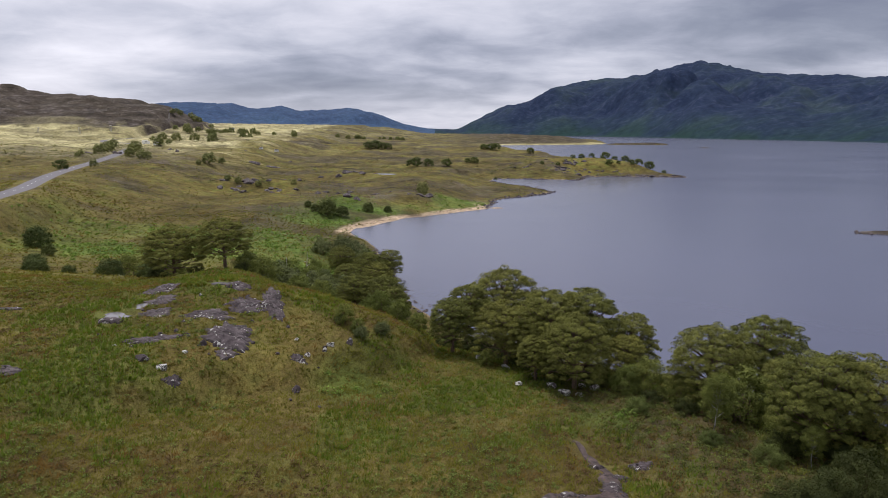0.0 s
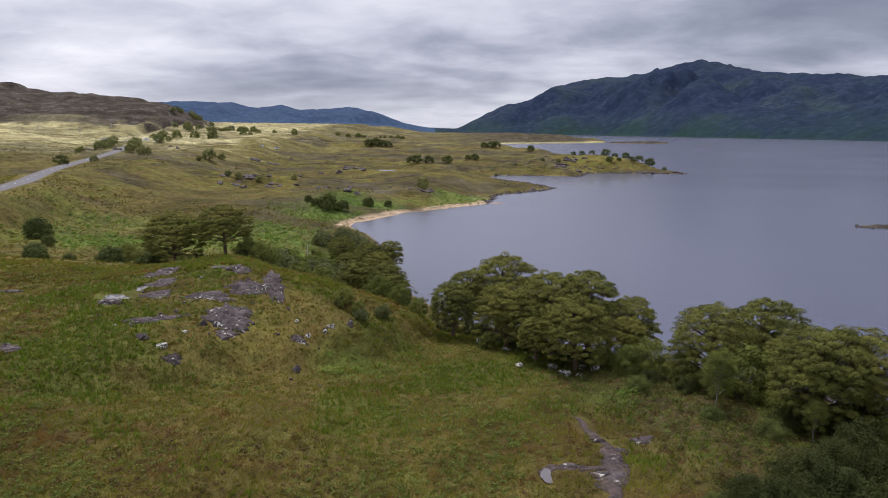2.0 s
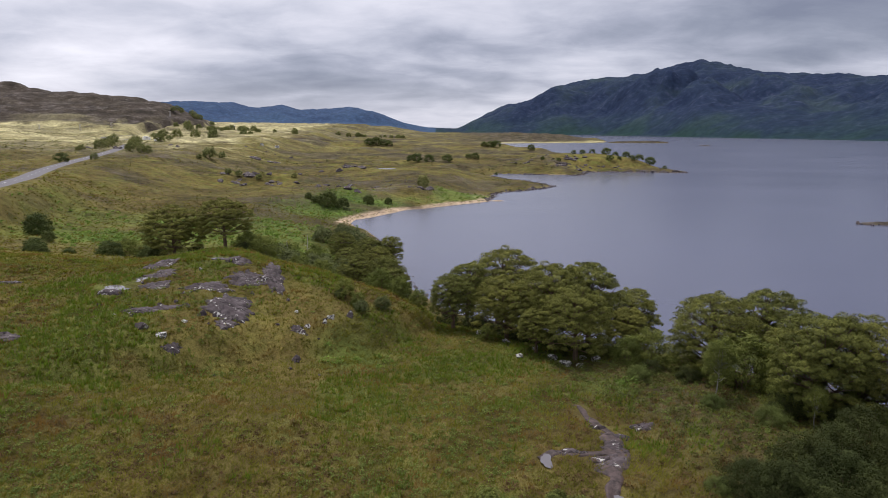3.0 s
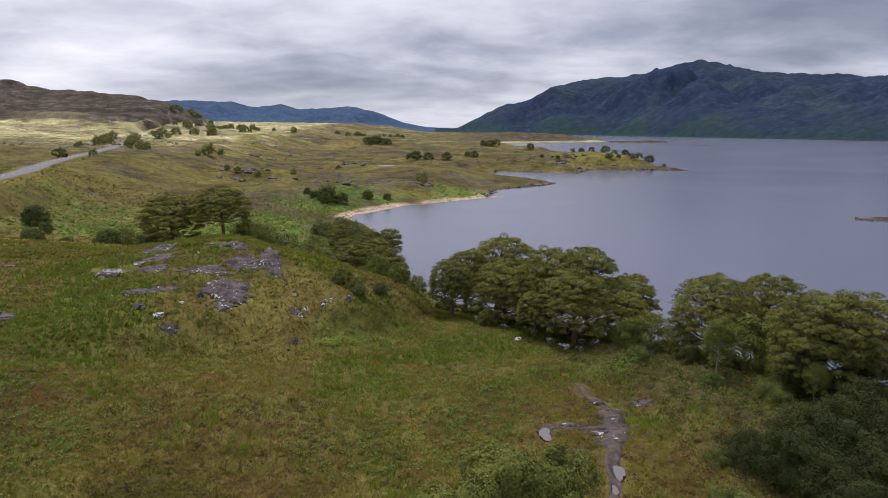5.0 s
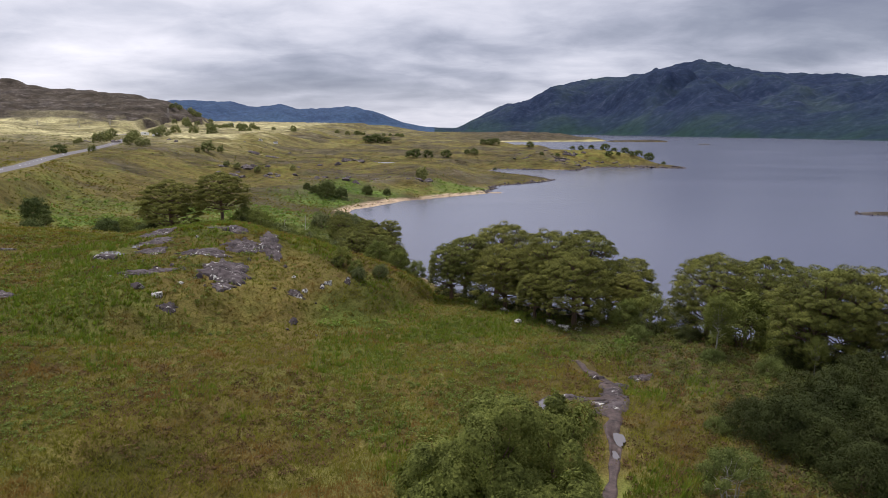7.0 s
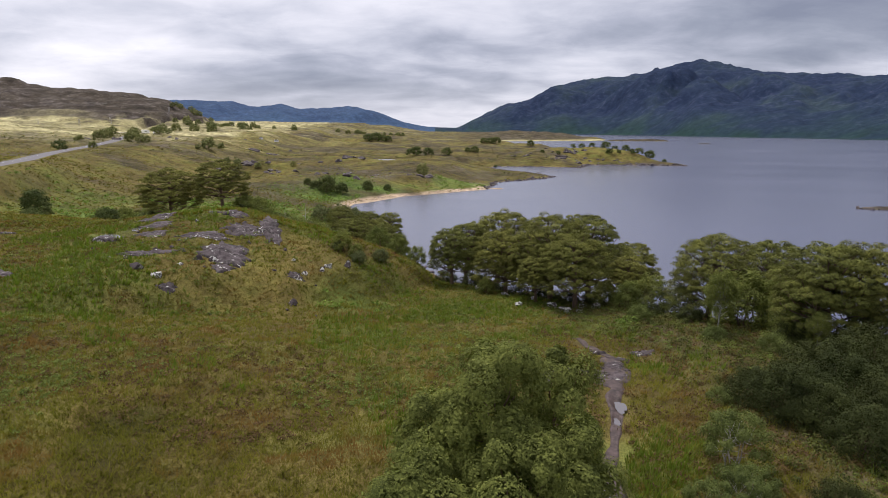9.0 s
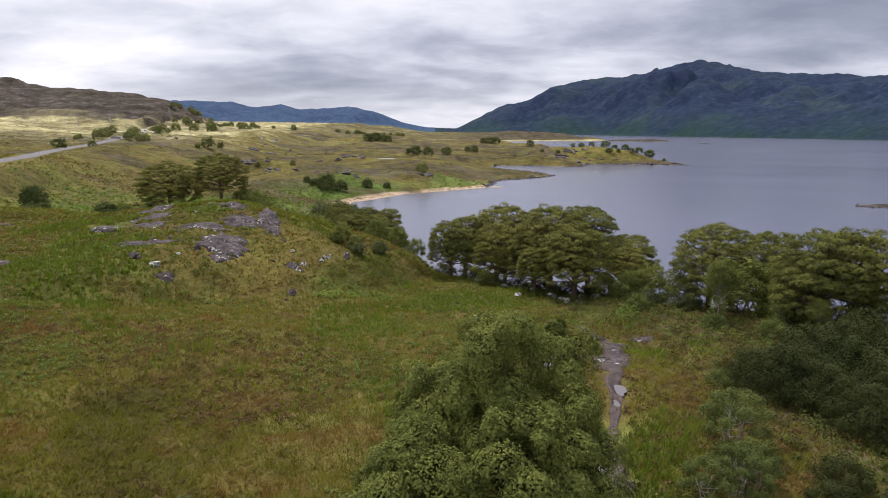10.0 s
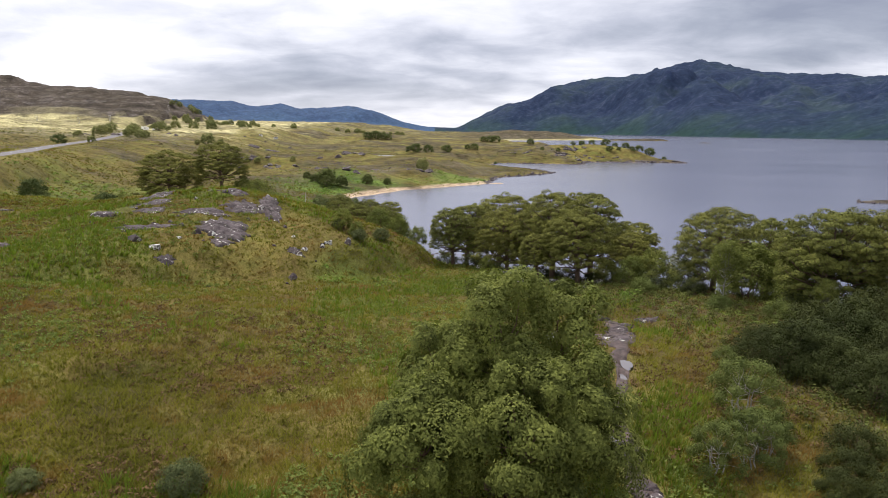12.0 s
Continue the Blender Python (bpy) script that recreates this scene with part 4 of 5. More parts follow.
def set_pine(k, x, y, turn, top):
    """One of the pines by the loch, grown to the height top."""
    sc = (top - ground_at(x, y)) / 8.8
    if k in used:
        return again(pines[k], x, y, turn, sc)
    used.add(k)
    return plant(pines[k], x, y, turn, sc)


for row in [(1, -0.3, 62.4, 20, 12.6), (0, 5.2, 75.5, 80, 12.9), (3, 1.2, 70.0, 300, 12.2), (0, 9.1, 56.0, 130, 15.0), (3, 13.2, 58.0, 40, 14.8), (2, 10.6, 51.4, 200, 14.0), (2, 5.2, 60.0, 250, 12.8), (3, 18.0, 60.0, 10, 11.6), (2, 20.3, 46.8, 70, 14.7), (1, 29.0, 56.0, 150, 12.8)]:
    set_pine(*row)
for row in [(0, 23.6, 38.6, 10, 15.8), (2, 26.8, 38.0, 250, 15.6), (3, 30.0, 36.0, 90, 14.6), (1, 15.4, 53.0, 190, 11.6), (2, 27.6, 32.5, 330, 13.8), (3, 8.6, 64.0, 210, 12.4), (1, 7.4, 53.6, 10, 11.4), (0, 25.0, 45.0, 40, 12.6)]:
    set_pine(*row)
for row in [(2, -16.0, 108, 60, 8.2), (0, -13.0, 117, 140, 6.8), (2, -21.5, 114, 280, 8.2), (0, -13.0, 99, 320, 8.4), (1, -18.0, 97, 70, 8.6), (0, -14.0, 80.0, 30, 10.9), (2, -10.6, 84.0, 100, 9.6), (3, -8.2, 78.6, 200, 9.4)]:
    set_pine(*row)
plant(make_pine(33, 9.6, 10.0, 0.14, 240, 400, "wide round-topped Scots pine behind the rocky knoll", (0.05, 0.09), 0.5, 0.16), -37.0, 77.5, 0, 0.74)
plant(make_pine(35, 10.4, 9.4, 0.28, 220, 400, "round-topped Scots pine with a bare forked trunk", (0.05, 0.09), 0.5, 0.16), -29.8, 76.5, 120, 0.66)

big = make_leafy(5, 7.2, 8.0, 19, 2500, 0.041, 6, 0.06, LEAVES, BARK, label="large many-stemmed birch in dense rustling leaf", hang=1.15, lobe=(0.055, 0.112), loose=0.06,
                 crowns=[(-0.3, 0.3, 7.1, 1.5, 0.9), (1.7, 1.3, 6.7, 1.15, 0.7), (-1.8, 0.4, 5.4, 1.4, 0.8), (-2.5, -1.9, 4.4, 1.5, 0.8), (0.3, -1.9, 5.2, 1.6, 0.9), (1.7, -1.2, 5.0, 1.4, 0.8)])
plant(big, 1.5, 15.8)
BUSH = dict(loose=0.14, bark=BARK, category="bush", name="bush", belly=0.30, lobe=(0.16, 0.25))
dark = make_leafy(41, 4.6, 4.6, 22, 640, 0.062, 5, 0.12, SCRUB, label="dense dark-green willow thicket by the path, leaves darkened for shade", **dict(BUSH, loose=0.09))
light = make_leafy(42, 4.0, 3.6, 18, 320, 0.078, 4, 0.10, LEAVES, label="bright green broadleaf bush at the wood's edge", **BUSH)
low = make_leafy(43, 2.0, 2.6, 14, 700, 0.040, 5, 0.12, SAPLING, label="low grey-green willow bush in the grass", **BUSH)
round_ = make_leafy(44, 4.6, 4.8, 20, 300, 0.13, 4, 0.10, BUSHLEAF, label="rounded dark-green bush on the moor", **BUSH)
far_bush = make_leafy(48, 4.6, 4.8, 14, 80, 0.24, 1, 0.10, FARLEAF, label="green bush far out on the moor, leaf colour paled for haze", **BUSH)
far_dark = make_leafy(51, 4.6, 5.0, 14, 80, 0.24, 1, 0.10, BUSHLEAF, label="dark-green wind-bent bush far across the moor", **BUSH)
shade = make_leafy(49, 2.2, 3.0, 14, 520, 0.05, 4, 0.08, SCRUB, label="low bramble and willow scrub, leaf colour darkened for shade", **BUSH)
slim = make_leafy(45, 5.2, 2.2, 44, 300, 0.045, 1, 0.35, LEAVES, loose=0.3, label="slender birch with a pale bare trunk", category="birch tree")
thin = make_leafy(46, 3.4, 3.0, 20, 420, 0.044, 5, 0.10, SAPLING, PALE_BARK, lobe=(0.08, 0.14), hang=1.2, loose=0.2, name="willow_sapling", label="open grey-green willow sapling with pale stems", category="sapling")
grey = make_leafy(47, 4.0, 4.6, 18, 220, 0.12, 5, 0.10, GREYLEAF, label="grey-green willow bush beside the loch", **BUSH)
tuft_bush = make_leafy(50, 3.4, 3.6, 18, 420, 0.075, 4, 0.10, GREYLEAF, label="small silvery willow bush in the meadow grass", **BUSH)
first = {}


def set_bush(proto, x, y, turn=0.0, sc=1.0):
    if proto.name not in first:
        first[proto.name] = 1
        return plant(proto, x, y, turn, sc, -0.45 * sc)
    return again(proto, x, y, turn, sc, -0.45 * sc)


for row in [(16.6, 26.0, 0, 0.64), (18.8, 27.0, 80, 0.70), (21.4, 26.0, 160, 0.74), (23.6, 29.0, 30, 0.76), (20.0, 29.8, 220, 0.66), (23.0, 32.0, 300, 0.68), (25.6, 25.5, 100, 0.8), (18.9, 24.6, 20, 0.6), (15.3, 26.4, 200, 0.60), (14.8, 28.0, 110, 0.5), (16.6, 24.8, 60, 0.56), (17.6, 28.6, 260, 0.66), (16.6, 22.4, 140, 0.56)]:
    set_bush(dark, *row)
for row in [(16.6, 50.0, 0, 0.9), (14.6, 49.6, 60, 0.7), (21.4, 43.2, 120, 1.15), (24.0, 41.6, 200, 1.0), (18.6, 47.6, 20, 0.8), (22.2, 38.6, 90, 0.6), (13.2, 52.4, 10, 0.6), (26.4, 37.4, 70, 0.9), (3.0, 58.0, 0, 0.42), (-4.2, 64.4, 30, 0.55), (-6.4, 66.4, 80, 0.65), (-8.8, 68.0, 10, 0.7), (-11.2, 58.6, 40, 0.55), (-9.6, 57.2, 90, 0.4), (-24.4, 75.0, 0, 1.0), (-20.4, 76.0, 70, 1.0), (-17.2, 75.0, 20, 0.9), (-27.4, 77.4, 140, 0.9)]:
    set_bush(light, *row)
for row in [(-29.5, 90, 0, 1.1), (-26.5, 92, 50, 1.2), (-23.2, 93, 100, 1.2), (-20.4, 90, 30, 1.1), (-27.6, 98, 80, 1.2), (-33.0, 91, 10, 1.1), (-17.6, 86, 70, 1.0), (-14.2, 84, 10, 0.9), (-24.6, 104, 0, 1.1), (-42.5, 88, 60, 1.2), (-46.5, 90, 10, 1.1), (-52, 94, 0, 1.2), (-10.6, 74.0, 40, 0.8)]:
    set_bush(light, *row)
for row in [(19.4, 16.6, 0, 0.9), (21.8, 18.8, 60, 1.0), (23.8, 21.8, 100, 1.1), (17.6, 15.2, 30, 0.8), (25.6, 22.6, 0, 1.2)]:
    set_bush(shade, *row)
for row in [(12.2, 24.0, 40, 0.52), (13.4, 28.2, 0, 0.55), (17.4, 38.8, 50, 0.6), (14.2, 44.6, 10, 0.7), (20.2, 36.4, 0, 0.8)]:
    set_bush(low, *row)
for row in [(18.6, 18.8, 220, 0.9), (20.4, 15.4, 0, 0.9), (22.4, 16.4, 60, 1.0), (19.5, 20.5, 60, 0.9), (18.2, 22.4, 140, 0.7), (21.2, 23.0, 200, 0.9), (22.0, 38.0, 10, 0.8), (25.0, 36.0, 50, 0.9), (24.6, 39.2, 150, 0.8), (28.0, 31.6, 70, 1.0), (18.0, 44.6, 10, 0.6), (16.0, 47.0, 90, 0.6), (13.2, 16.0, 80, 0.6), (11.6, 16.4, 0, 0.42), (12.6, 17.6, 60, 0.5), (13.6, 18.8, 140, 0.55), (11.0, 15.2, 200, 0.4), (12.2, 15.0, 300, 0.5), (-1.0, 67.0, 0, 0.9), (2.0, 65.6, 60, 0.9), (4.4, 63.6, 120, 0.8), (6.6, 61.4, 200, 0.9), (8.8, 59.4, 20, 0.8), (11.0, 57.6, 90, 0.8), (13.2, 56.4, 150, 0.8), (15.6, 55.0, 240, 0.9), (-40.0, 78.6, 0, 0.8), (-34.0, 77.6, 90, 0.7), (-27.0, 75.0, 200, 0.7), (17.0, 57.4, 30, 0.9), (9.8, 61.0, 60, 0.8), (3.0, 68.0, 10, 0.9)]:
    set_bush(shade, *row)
for row in [(18.4, 40.5, 0, 0.9), (26.2, 30.6, 90, 0.85), (22.6, 36.0, 200, 0.6)]:
    set_bush(slim, *row)
for row in [(8.4, 17.6, 0, 0.62), (9.6, 18.0, 100, 0.7), (10.5, 18.7, 200, 0.6), (10.9, 21.4, 30, 0.85)]:
    set_bush(thin, *row)
for row in [(-8.0, 15.5, 40, 0.32), (-12.6, 15.4, 220, 0.22)]:
    set_bush(tuft_bush, *row)
for row in [(-9.2, 56.2, 60, 0.36), (-7.4, 58.4, 0, 0.42), (-11.6, 58.4, 10, 0.3)]:
    set_bush(tuft_bush, *row)
for row in [(-87, 123, 0, 1.0), (-66, 92, 50, 0.6), (-63, 89, 140, 0.5), (-70, 98, 200, 0.7), (-80, 116, 30, 0.5), (-58, 88, 10, 0.4), (-50.5, 86, 100, 0.7), (-45, 86, 160, 0.6), (-41.7, 195.6, 0, 1.2), (-46, 198, 60, 0.6), (-37, 196.5, 90, 0.8), (-30.4, 209, 20, 0.7), (-24, 212, 70, 0.5), (-50, 204, 10, 0.5)]:
    set_bush(round_, *row)
for row in [(-207, 354, 0, 1.3), (-213, 372, 50, 1.3), (-217, 386, 80, 1.4), (-205, 362, 20, 1.0), (-197, 320, 0, 0.6), (-195, 314, 60, 0.6), (-155, 260, 20, 0.7), (-171, 320, 60, 1.1), (-163, 316, 30, 1.0), (-155, 306, 90, 0.9), (-195, 372, 140, 1.4), (-180, 340, 200, 1.2), (-187, 355, 10, 1.3),
            (-205, 421, 60, 1.2), (-212, 440, 90, 1.0), (-232, 495, 30, 1.0), (-240, 500, 0, 0.8), (-130, 321, 10, 1.4), (-131, 341, 0, 0.8), (-132, 313, 40, 0.6), (-94, 262, 60, 0.6), (-84, 258, 0, 0.55), (-70, 262, 90, 0.5), (-100, 266, 20, 0.6), (-14, 250, 0, 1.0), (-13, 243, 60, 0.6)]:
    set_bush(far_bush, *row)
for row in [(-29, 438, 0, 1.6), (-20, 436, 50, 1.4), (-33, 442, 90, 1.2), (-7, 436, 0, 1.4), (13, 445, 20, 1.2), (8, 449, 30, 0.9), (-96, 671, 0, 2.0), (-88, 673, 30, 2.3), (-81, 672, 120, 2.0), (-75, 677, 60, 1.6), (43, 804, 0, 2.1), (51, 807, 90, 2.2), (35, 808, 50, 1.8), (79, 664, 20, 1.6), (-159, 244, 0, 1.0), (58, 420, 0, 0.6), (68, 415, 20, 0.6), (24, 378, 30, 0.4)]:
    set_bush(far_dark, *row)
for row in [(-30, 87, 0, 1.25), (-26.5, 86, 60, 1.3), (-23, 85.4, 110, 1.2), (-19.5, 84, 200, 1.2), (-16, 81.6, 20, 1.1), (-21, 89, 90, 1.2), (-27, 92, 10, 1.3), (-17.5, 92, 150, 1.2)]:
    set_bush(grey, *row)
for row in [(-18.5, 120, 0, 1.0), (-15.0, 124, 70, 0.9), (-19.6, 106, 30, 0.9), (-12.4, 108, 120, 0.8), (-11.0, 93, 200, 0.8), (-22.0, 122, 60, 1.1), (-15.6, 113, 10, 0.9), (-13.6, 89, 0, 0.8), (-22.5, 136, 0, 1.0), (-26.5, 140, 60, 1.0), (-30, 134, 20, 0.9), (-19.5, 130, 90, 0.9), (-24, 126, 140, 0.8), (-20.6, 92, 10, 0.8), (-24.6, 90, 60, 0.9), (-28.0, 89, 0, 0.8), (-16.4, 88, 30, 0.8), (-22.0, 98, 200, 0.8), (-12.2, 84, 10, 0.8), (-9.5, 78, 30, 0.8), (-14.4, 80, 90, 0.6), (-7.4, 73, 20, 0.7)]:
    set_bush(grey, *row)
rng = np.random.default_rng(31)
for x, y, sc in [(84, 449, 0.7), (91, 452, 0.9), (97, 446, 0.8), (107, 447, 1.3), (113, 444, 0.8), (119, 438, 1.1), (124, 440, 0.8), (127, 433, 1.1), (134, 431, 1.4), (105, 426, 0.9), (112, 429, 0.6), (141, 421, 0.6), (121, 427, 0.5)]:
    set_bush(far_dark, x, y, rng.uniform(0, 360), sc)
for cx, cy, n, wide in [(-181, 1108, 7, 22), (62, 1010, 5, 16), (-320, 880, 26, 44), (-290, 740, 10, 26), (-250, 560, 5, 30), (-120, 1300, 8, 30)]:
    for i in range(n):
        set_bush(far_bush, cx + rng.normal() * wide, cy + rng.normal() * wide * 0.5, rng.uniform(0, 360), rng.uniform(1.2, 2.0))


def dead_tree(seed, x, y, height):
    rng2 = np.random.default_rng(seed)
    root = tagged(new("dead_tree"), "bare bleached dead tree with a few broken limbs", "dead tree")
    top = np.array([0.2, 0.1, height])
    pieces = [limb_to((0, 0, -0.3), top, 0.11, 0.03, rng2, 0.05, 6)]
    for k in range(7):
        zt = 0.35 + 0.09 * k
        a = k * 2.4
        pieces.append(limb_to(top * zt, top * zt + np.array([math.cos(a), math.sin(a), 0.5]) * height * 0.25 * (1.1 - zt), 0.05, 0.012, rng2, 0.1))
    v, f = joined(pieces)
    part("trunk", mesh_of("dead_trunk", v, f, WOOD), root)
    plant(root, x, y)


dead_tree(1, -26.6, 92.5, 5.6)
dead_tree(2, -24.2, 96.0, 6.0)
dead_tree(3, -30.2, 94.0, 4.4)


# ---- ground plants ----
def wedge(n, near_, far_, seed, power=1.0, side=0.80):
    """Places spread over the open moor ahead."""
    rng2 = np.random.default_rng(seed)
    y = near_ + (far_ - near_) * rng2.random(n) ** power
    x = rng2.uniform(-1, 1, n) * (side * y + 4)
    return x, y, rng2


def open_ground(x, y, margin=1.0):
    ok = inland(x, y) > margin
    ok &= to_line(x, y, PATH_LINE)[0] > 0.55 + 0.25 * soft_noise(x, y, 0.8, 9)
    ok &= to_line(x, y, SIDE_LINE)[0] > 0.35
    ok &= to_line(x, y, ROAD)[0] > 4.0
    for px_, py_, w, dp, turn, _ in KNOLL_ROCK + PATH_ROCK:
        ca, sa = math.cos(radians(turn)), math.sin(radians(turn))
        u, v2 = (x - px_) * ca + (y - py_) * sa, (y - py_) * ca - (x - px_) * sa
        ok &= (2 * u / w) ** 2 + (2 * v2 / dp) ** 2 > 0.62 + 0.25 * soft_noise(x, y, 0.5, 15)
    for px_, py_, rx, ry, _ in POOLS:
        ok &= ((x - px_) / rx) ** 2 + ((y - py_) / ry) ** 2 > 1.5
    return ok


def grow_blades(name, n, near_, far_, seed, material_, label, tall, blades, power=1.6, patch=None, wide=0.02, lean=0.5):
    x, y, rng2 = wedge(n, near_, far_, seed, power)
    keep = open_ground(x, y)
    if patch is not None:
        keep &= patch(x, y) > rng2.random(n)
    x, y = x[keep], y[keep]
    z = land(x, y)
    n = len(x)
    c = np.repeat(np.stack([x, y, z], -1), blades, 0)
    m = len(c)
    a = rng2.uniform(0, 2 * math.pi, m)
    h = np.repeat(tall * (0.6 + 0.8 * rng2.random(n)), blades) * rng2.uniform(0.6, 1.2, m)
    w = wide * np.repeat(1 + np.hypot(x, y) / 30, blades)
    base = c + np.stack([np.cos(a), np.sin(a), 0 * a], -1) * (rng2.random(m) * 0.14)[:, None]
    tip = base + np.stack([np.cos(a) * lean * h + 0.15 * h, np.sin(a) * lean * h, h], -1)
    u = np.stack([-np.sin(a), np.cos(a), 0 * a], -1) * w[:, None]
    base[:, 2] -= 0.06
    v = np.stack([base - u, base + u, tip], 1).reshape(-1, 3)
    return tagged(new(name, mesh_of(name, v, np.arange(3 * m).reshape(-1, 3), material_, False)), label, "grass", kind="stuff")


def grow_clumps(name, n, near_, far_, seed, material_, label, radius, leaves, leaf, power=1.5, patch=None, flat=0.7, upward=0.6):
    x, y, rng2 = wedge(n, near_, far_, seed, power)
    keep = open_ground(x, y)
    if patch is not None:
        keep &= patch(x, y) > rng2.random(n)
    x, y = x[keep], y[keep]
    n = len(x)
    r = radius * rng2.uniform(0.5, 1.3, n)
    c = np.stack([x, y, land(x, y) + r * flat * 0.45], -1)
    q = rng2.normal(size=(n * leaves, 3))
    q /= np.linalg.norm(q, axis=1, keepdims=True)
    q[:, 2] = np.abs(q[:, 2]) * 1.1 - 0.15
    pts = np.repeat(c, leaves, 0) + q * np.repeat(r, leaves)[:, None] * rng2.uniform(0.55, 1.0, (n * leaves, 1)) * np.array([1, 1, flat])
    v, f = leaf_cloud(pts, q + np.array([0, 0, upward]), leaf, rng2, 0.6, 0.1, 1.0, True)
    return tagged(new(name, mesh_of(name, v, f, material_, False)), label, "plants", kind="stuff")


def patchy(size, seed, low, high):
    return lambda x, y: rise((rough_noise(x, y, size, 3, seed) - low) / (high - low))


grow_blades("grass", 110000, 12, 75, 1, GRASS, "long tawny moor grass", 0.16, 4, 1.5, lambda x, y: 1 - 0.6 * bank_cover(x, y), wide=0.014, lean=1.2)
grow_blades("grass", 30000, 60, 190, 2, GRASS, "tawny tussock grass on the far moor", 0.22, 4, 1.3, wide=0.022, lean=1.3)
grow_blades("grass", 20000, 170, 430, 12, GRASS, "thin pale grass on the far moor", 0.22, 3, 1.2, wide=0.018, lean=1.5)
grow_blades("rushes", 44000, 12, 72, 3, RUSH, "bright green rushes in wet hollows", 0.30, 5, 1.5, patchy(7, 81, -0.15, 0.6))
grow_clumps("bog_myrtle", 15000, 12, 80, 4, MYRTLE, "low grey-green bog myrtle among the grass", 0.26, 24, 0.052, 1.4, patchy(11, 83, -0.30, 0.5))
grow_clumps("heather", 15000, 12, 90, 5, HEATHER, "brown heather tufts in drier patches", 0.25, 18, 0.050, 1.4, patchy(10, 85, -0.1, 0.6), 0.6)
grow_clumps("bracken", 9000, 80, 260, 6, BRACKEN, "bright green bracken on the low ground", 0.75, 14, 0.22, 1.0, fern_cover, 0.8)
grow_clumps("bracken", 1500, 36, 62, 7, BRACKEN, "bright green bracken below the knoll", 0.5, 22, 0.11, 1.0, fern_cover, 0.8)
grow_clumps("moor_scrub", 13000, 80, 700, 8, MOOR, "dark heather clumps over the moor", 0.95, 8, 0.30, 1.4, patchy(40, 87, -0.3, 0.5), 0.16, 4.0)
grow_clumps("moor_scrub", 9000, 260, 640, 18, MOOR, "dark heather and rushes on the far moor", 1.2, 7, 0.5, 1.0, patchy(50, 89, -0.6, 0.4), 0.12, 4.0)
grow_clumps("bank_heather", 7000, 14, 70, 9, BANK, "rank heather and myrtle along the wooded bank", 0.42, 44, 0.058, 1.0, bank_cover, 0.9)


# ---- by the road ----
def utility_pole(x, y, turn, tall):
    root = tagged(new("utility_pole"), "tall grey wooden double pole carrying a power line", "utility pole", "power line poles")
    for o in (-0.9, 0.9):
        v, f = tube([(o, 0, -1), (o, 0, 5), (o * 0.95, 0, 10.5)], [0.34, 0.30, 0.26], 8)
        part("pole", mesh_of("pole", v, f, WOOD), root)
    v, f = tube([(-2.0, 0, 9.7), (0, 0, 9.75), (2.0, 0, 9.7)], [0.13, 0.13, 0.13], 6)
    arm = part("crossarm", mesh_of("crossarm", v, f, WOOD), root)
    for o in (-1.8, 0.0, 1.8):
        v, f = tube([(o, 0, 9.8), (o, 0, 10.05), (o, 0, 10.3)], [0.10, 0.13, 0.06], 8)
        part("insulator", mesh_of("insulator", v, f, WHITE), arm, "white ceramic insulator")
    plant(root, x, y, turn, tall)


for x, y in [(-510, 674), (-452, 663), (-411, 670), (-391, 696), (-379, 816)]:
    utility_pole(x, y, 20, 0.66)


def box(sx, sy, sz, z0=0.0, bevel=0.03, taper=1.0):
    bm = bmesh.new()
    bmesh.ops.create_cube(bm, size=1.0)
    for vert in bm.verts:
        k = taper if vert.co.z > 0 else 1.0
        vert.co = Vector((vert.co.x * sx * k, vert.co.y * sy * k, (vert.co.z + 0.5) * sz + z0))
    if bevel:
        bmesh.ops.bevel(bm, geom=bm.edges[:], offset=bevel, segments=2, affect="EDGES")
    return bm


def bm_part(name, bm, mat, parent, label="", m=None):
    me = bpy.data.meshes.new(name)
    bm.to_mesh(me)
    bm.free()
    me.materials.append(mat)
    return part(name, me, parent, label, m)


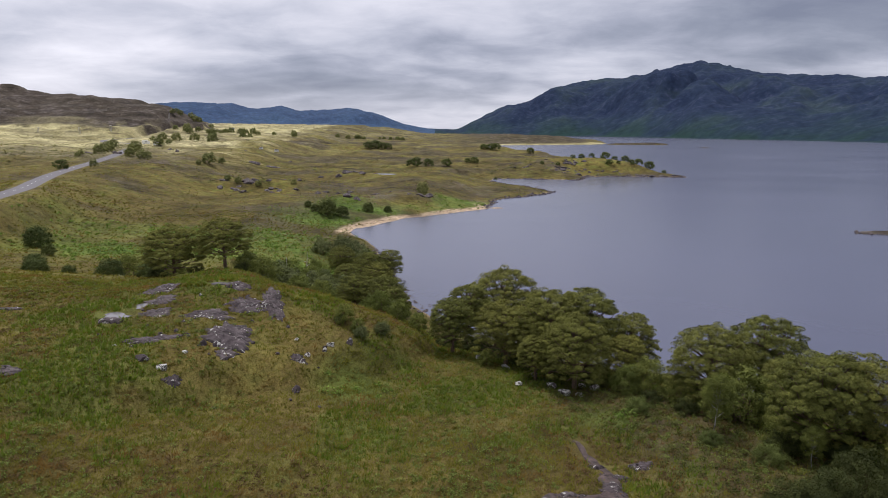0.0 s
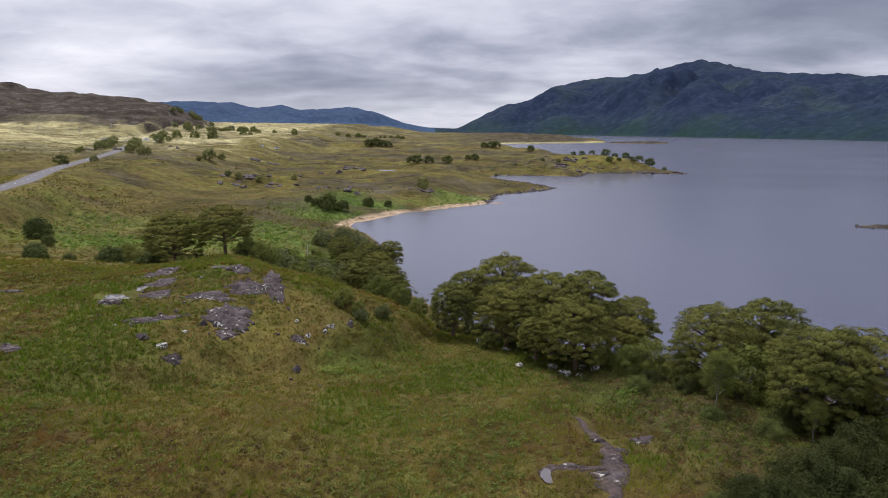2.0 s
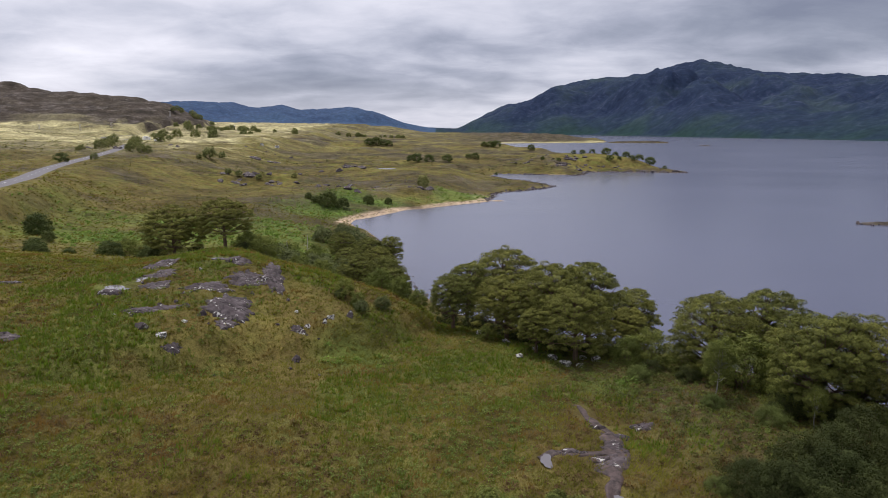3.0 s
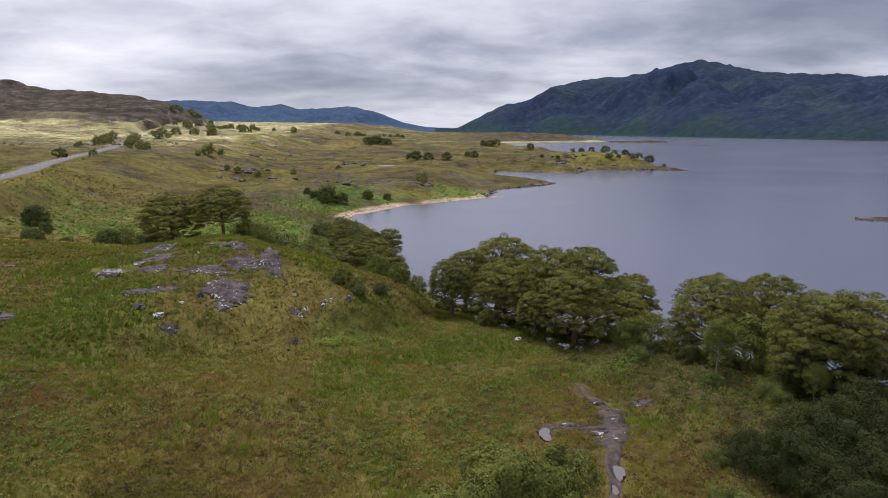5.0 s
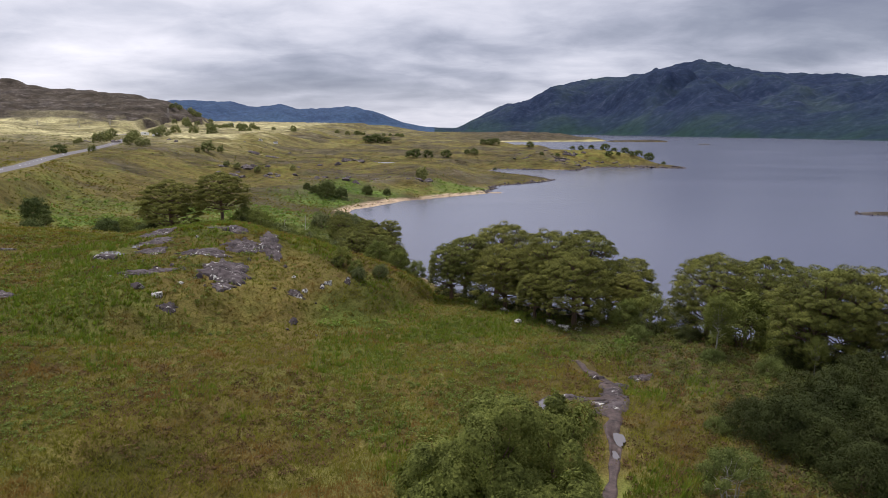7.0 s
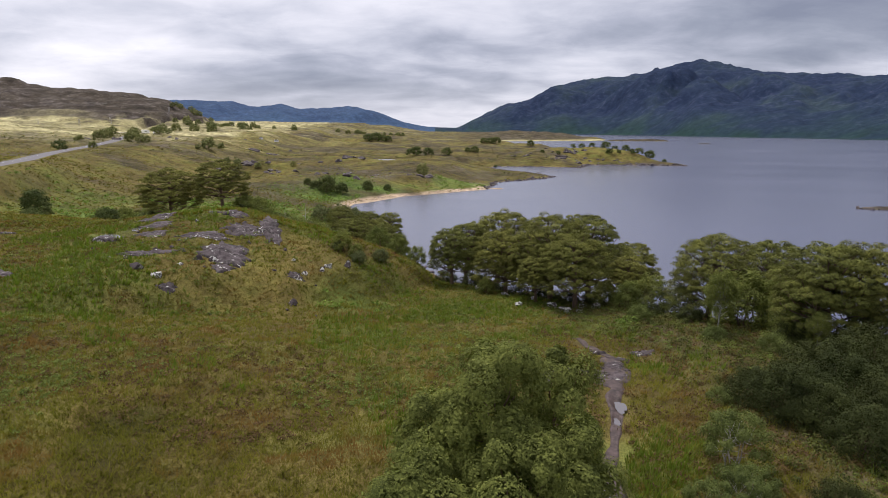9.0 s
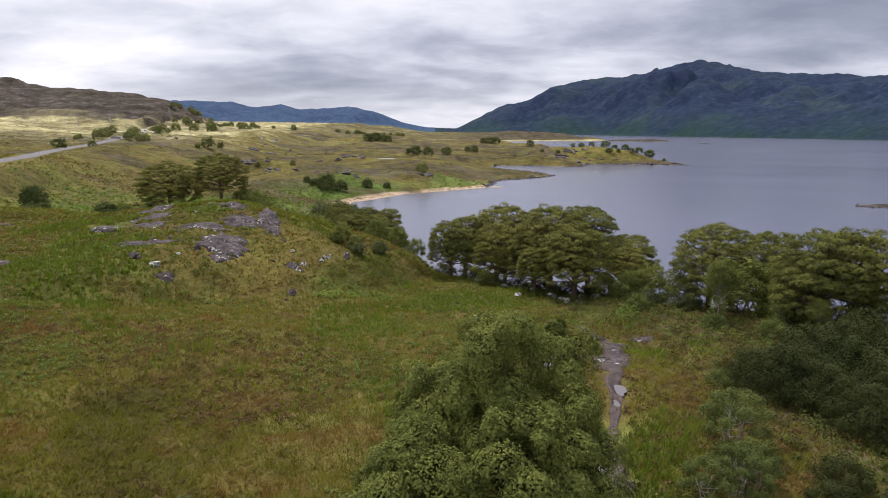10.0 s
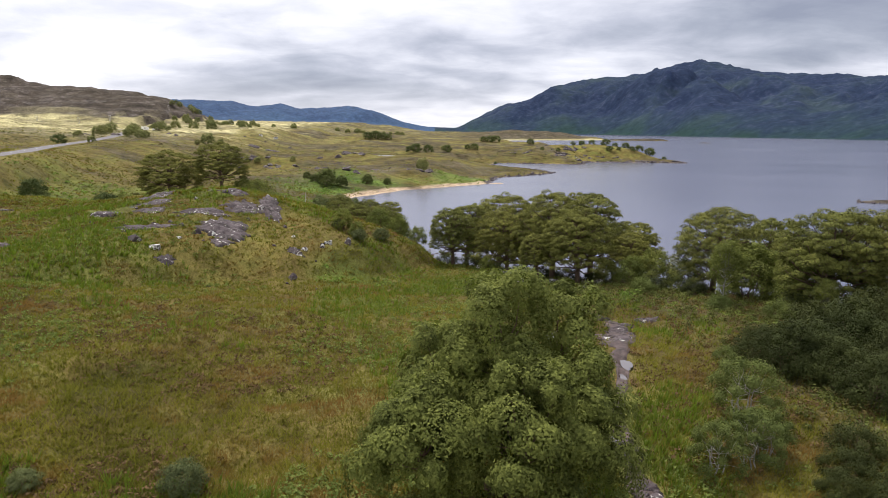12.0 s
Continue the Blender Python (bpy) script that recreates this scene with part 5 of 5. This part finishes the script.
def cottage(x, y, turn, size=1.0):
    root = tagged(new("cottage"), "small white cottage with dark slate roof on the moor", "house")
    bm = box(9.0, 5.2, 2.8, -0.4, 0.02)
    bm_part("wall", bm, WHITE, root)
    bm = bmesh.new()
    pts = [bm.verts.new(p) for p in [(-4.5, -2.6, 0), (-4.5, 2.6, 0), (-4.5, 0, 2.3), (4.5, -2.6, 0), (4.5, 2.6, 0), (4.5, 0, 2.3)]]
    for idx in [(0, 2, 1), (3, 4, 5), (0, 1, 4, 3)]:
        bm.faces.new([pts[i] for i in idx])
    bmesh.ops.recalc_face_normals(bm, faces=bm.faces[:])
    bm_part("gable", bm, WHITE, root, m=pose(0, 0, 2.405))
    for side in (-1, 1):
        bm = box(9.4, 3.7, 0.14, 0, 0.02)
        bm_part("roof", bm, SLATE, root, "dark slate roof", pose(0, side * 1.42, 3.60, -side * 41.5))
    for o in (-4.0, 4.0):
        bm_part("chimney", box(0.7, 0.7, 1.2, 4.3, 0.03), WHITE, root, m=pose(o, 0, 0))
    for o in (-2.6, 2.6):
        pane = bm_part("window", box(1.0, 0.1, 1.1, 0.9, 0.01), GLASS, root, "dark sash window", pose(o, -2.6, 0))
        bm_part("sill", box(1.2, 0.2, 0.1, 0.8, 0.01), WHITE, pane, "white window sill", pose(0, -0.05, 0))
    bm_part("door", box(0.9, 0.1, 2.0, 0.0, 0.01), SLATE, root, "dark front door", pose(0, -2.6, 0))
    plant(root, x, y, turn, size, 0.3)


cottage(-404, 1110, 8)
cottage(-150, 512, 40, 0.36)
cottage(-161, 507, -35, 0.32)


def camper_van(x, y, turn):
    root = tagged(new("camper_van"), "white camper van parked beside the road", "van")
    bm_part("body", box(5.6, 2.1, 2.0, 0.45, 0.12), WHITE, root)
    bm_part("roof", box(4.2, 1.9, 0.5, 2.4, 0.12, 0.9), WHITE, root, m=pose(-0.5, 0, 0))
    bm_part("windscreen", box(0.12, 1.7, 0.75, 1.45, 0.03), GLASS, root, "dark windscreen", pose(2.78, 0, 0))
    for side in (-1, 1):
        bm_part("window", box(1.6, 0.08, 0.6, 1.5, 0.02), GLASS, root, "dark side window", pose(-0.4, side * 1.04, 0))
        for o in (-1.8, 1.8):
            v, f = tube([(0, -0.13, 0), (0, 0.13, 0)], [0.36, 0.36], 16)
            cap = mesh_of("wheel", v, [tuple(q) for q in f], RUBBER)
            wheel = part("wheel", cap, root, "black tyre", pose(o, side * 0.92, 0.36))
            v, f = tube([(0, side * 0.10, 0), (0, side * 0.145, 0), (0, side * 0.15, 0)], [0.22, 0.20, 0.02], 12)
            part("rim", mesh_of("rim", v, f, WHITE), wheel, "pale steel wheel rim")
    plant(root, x, y, turn, dz=0.02)


camper_van(-240, 474, 60)
camper_van(-234, 480, 40)
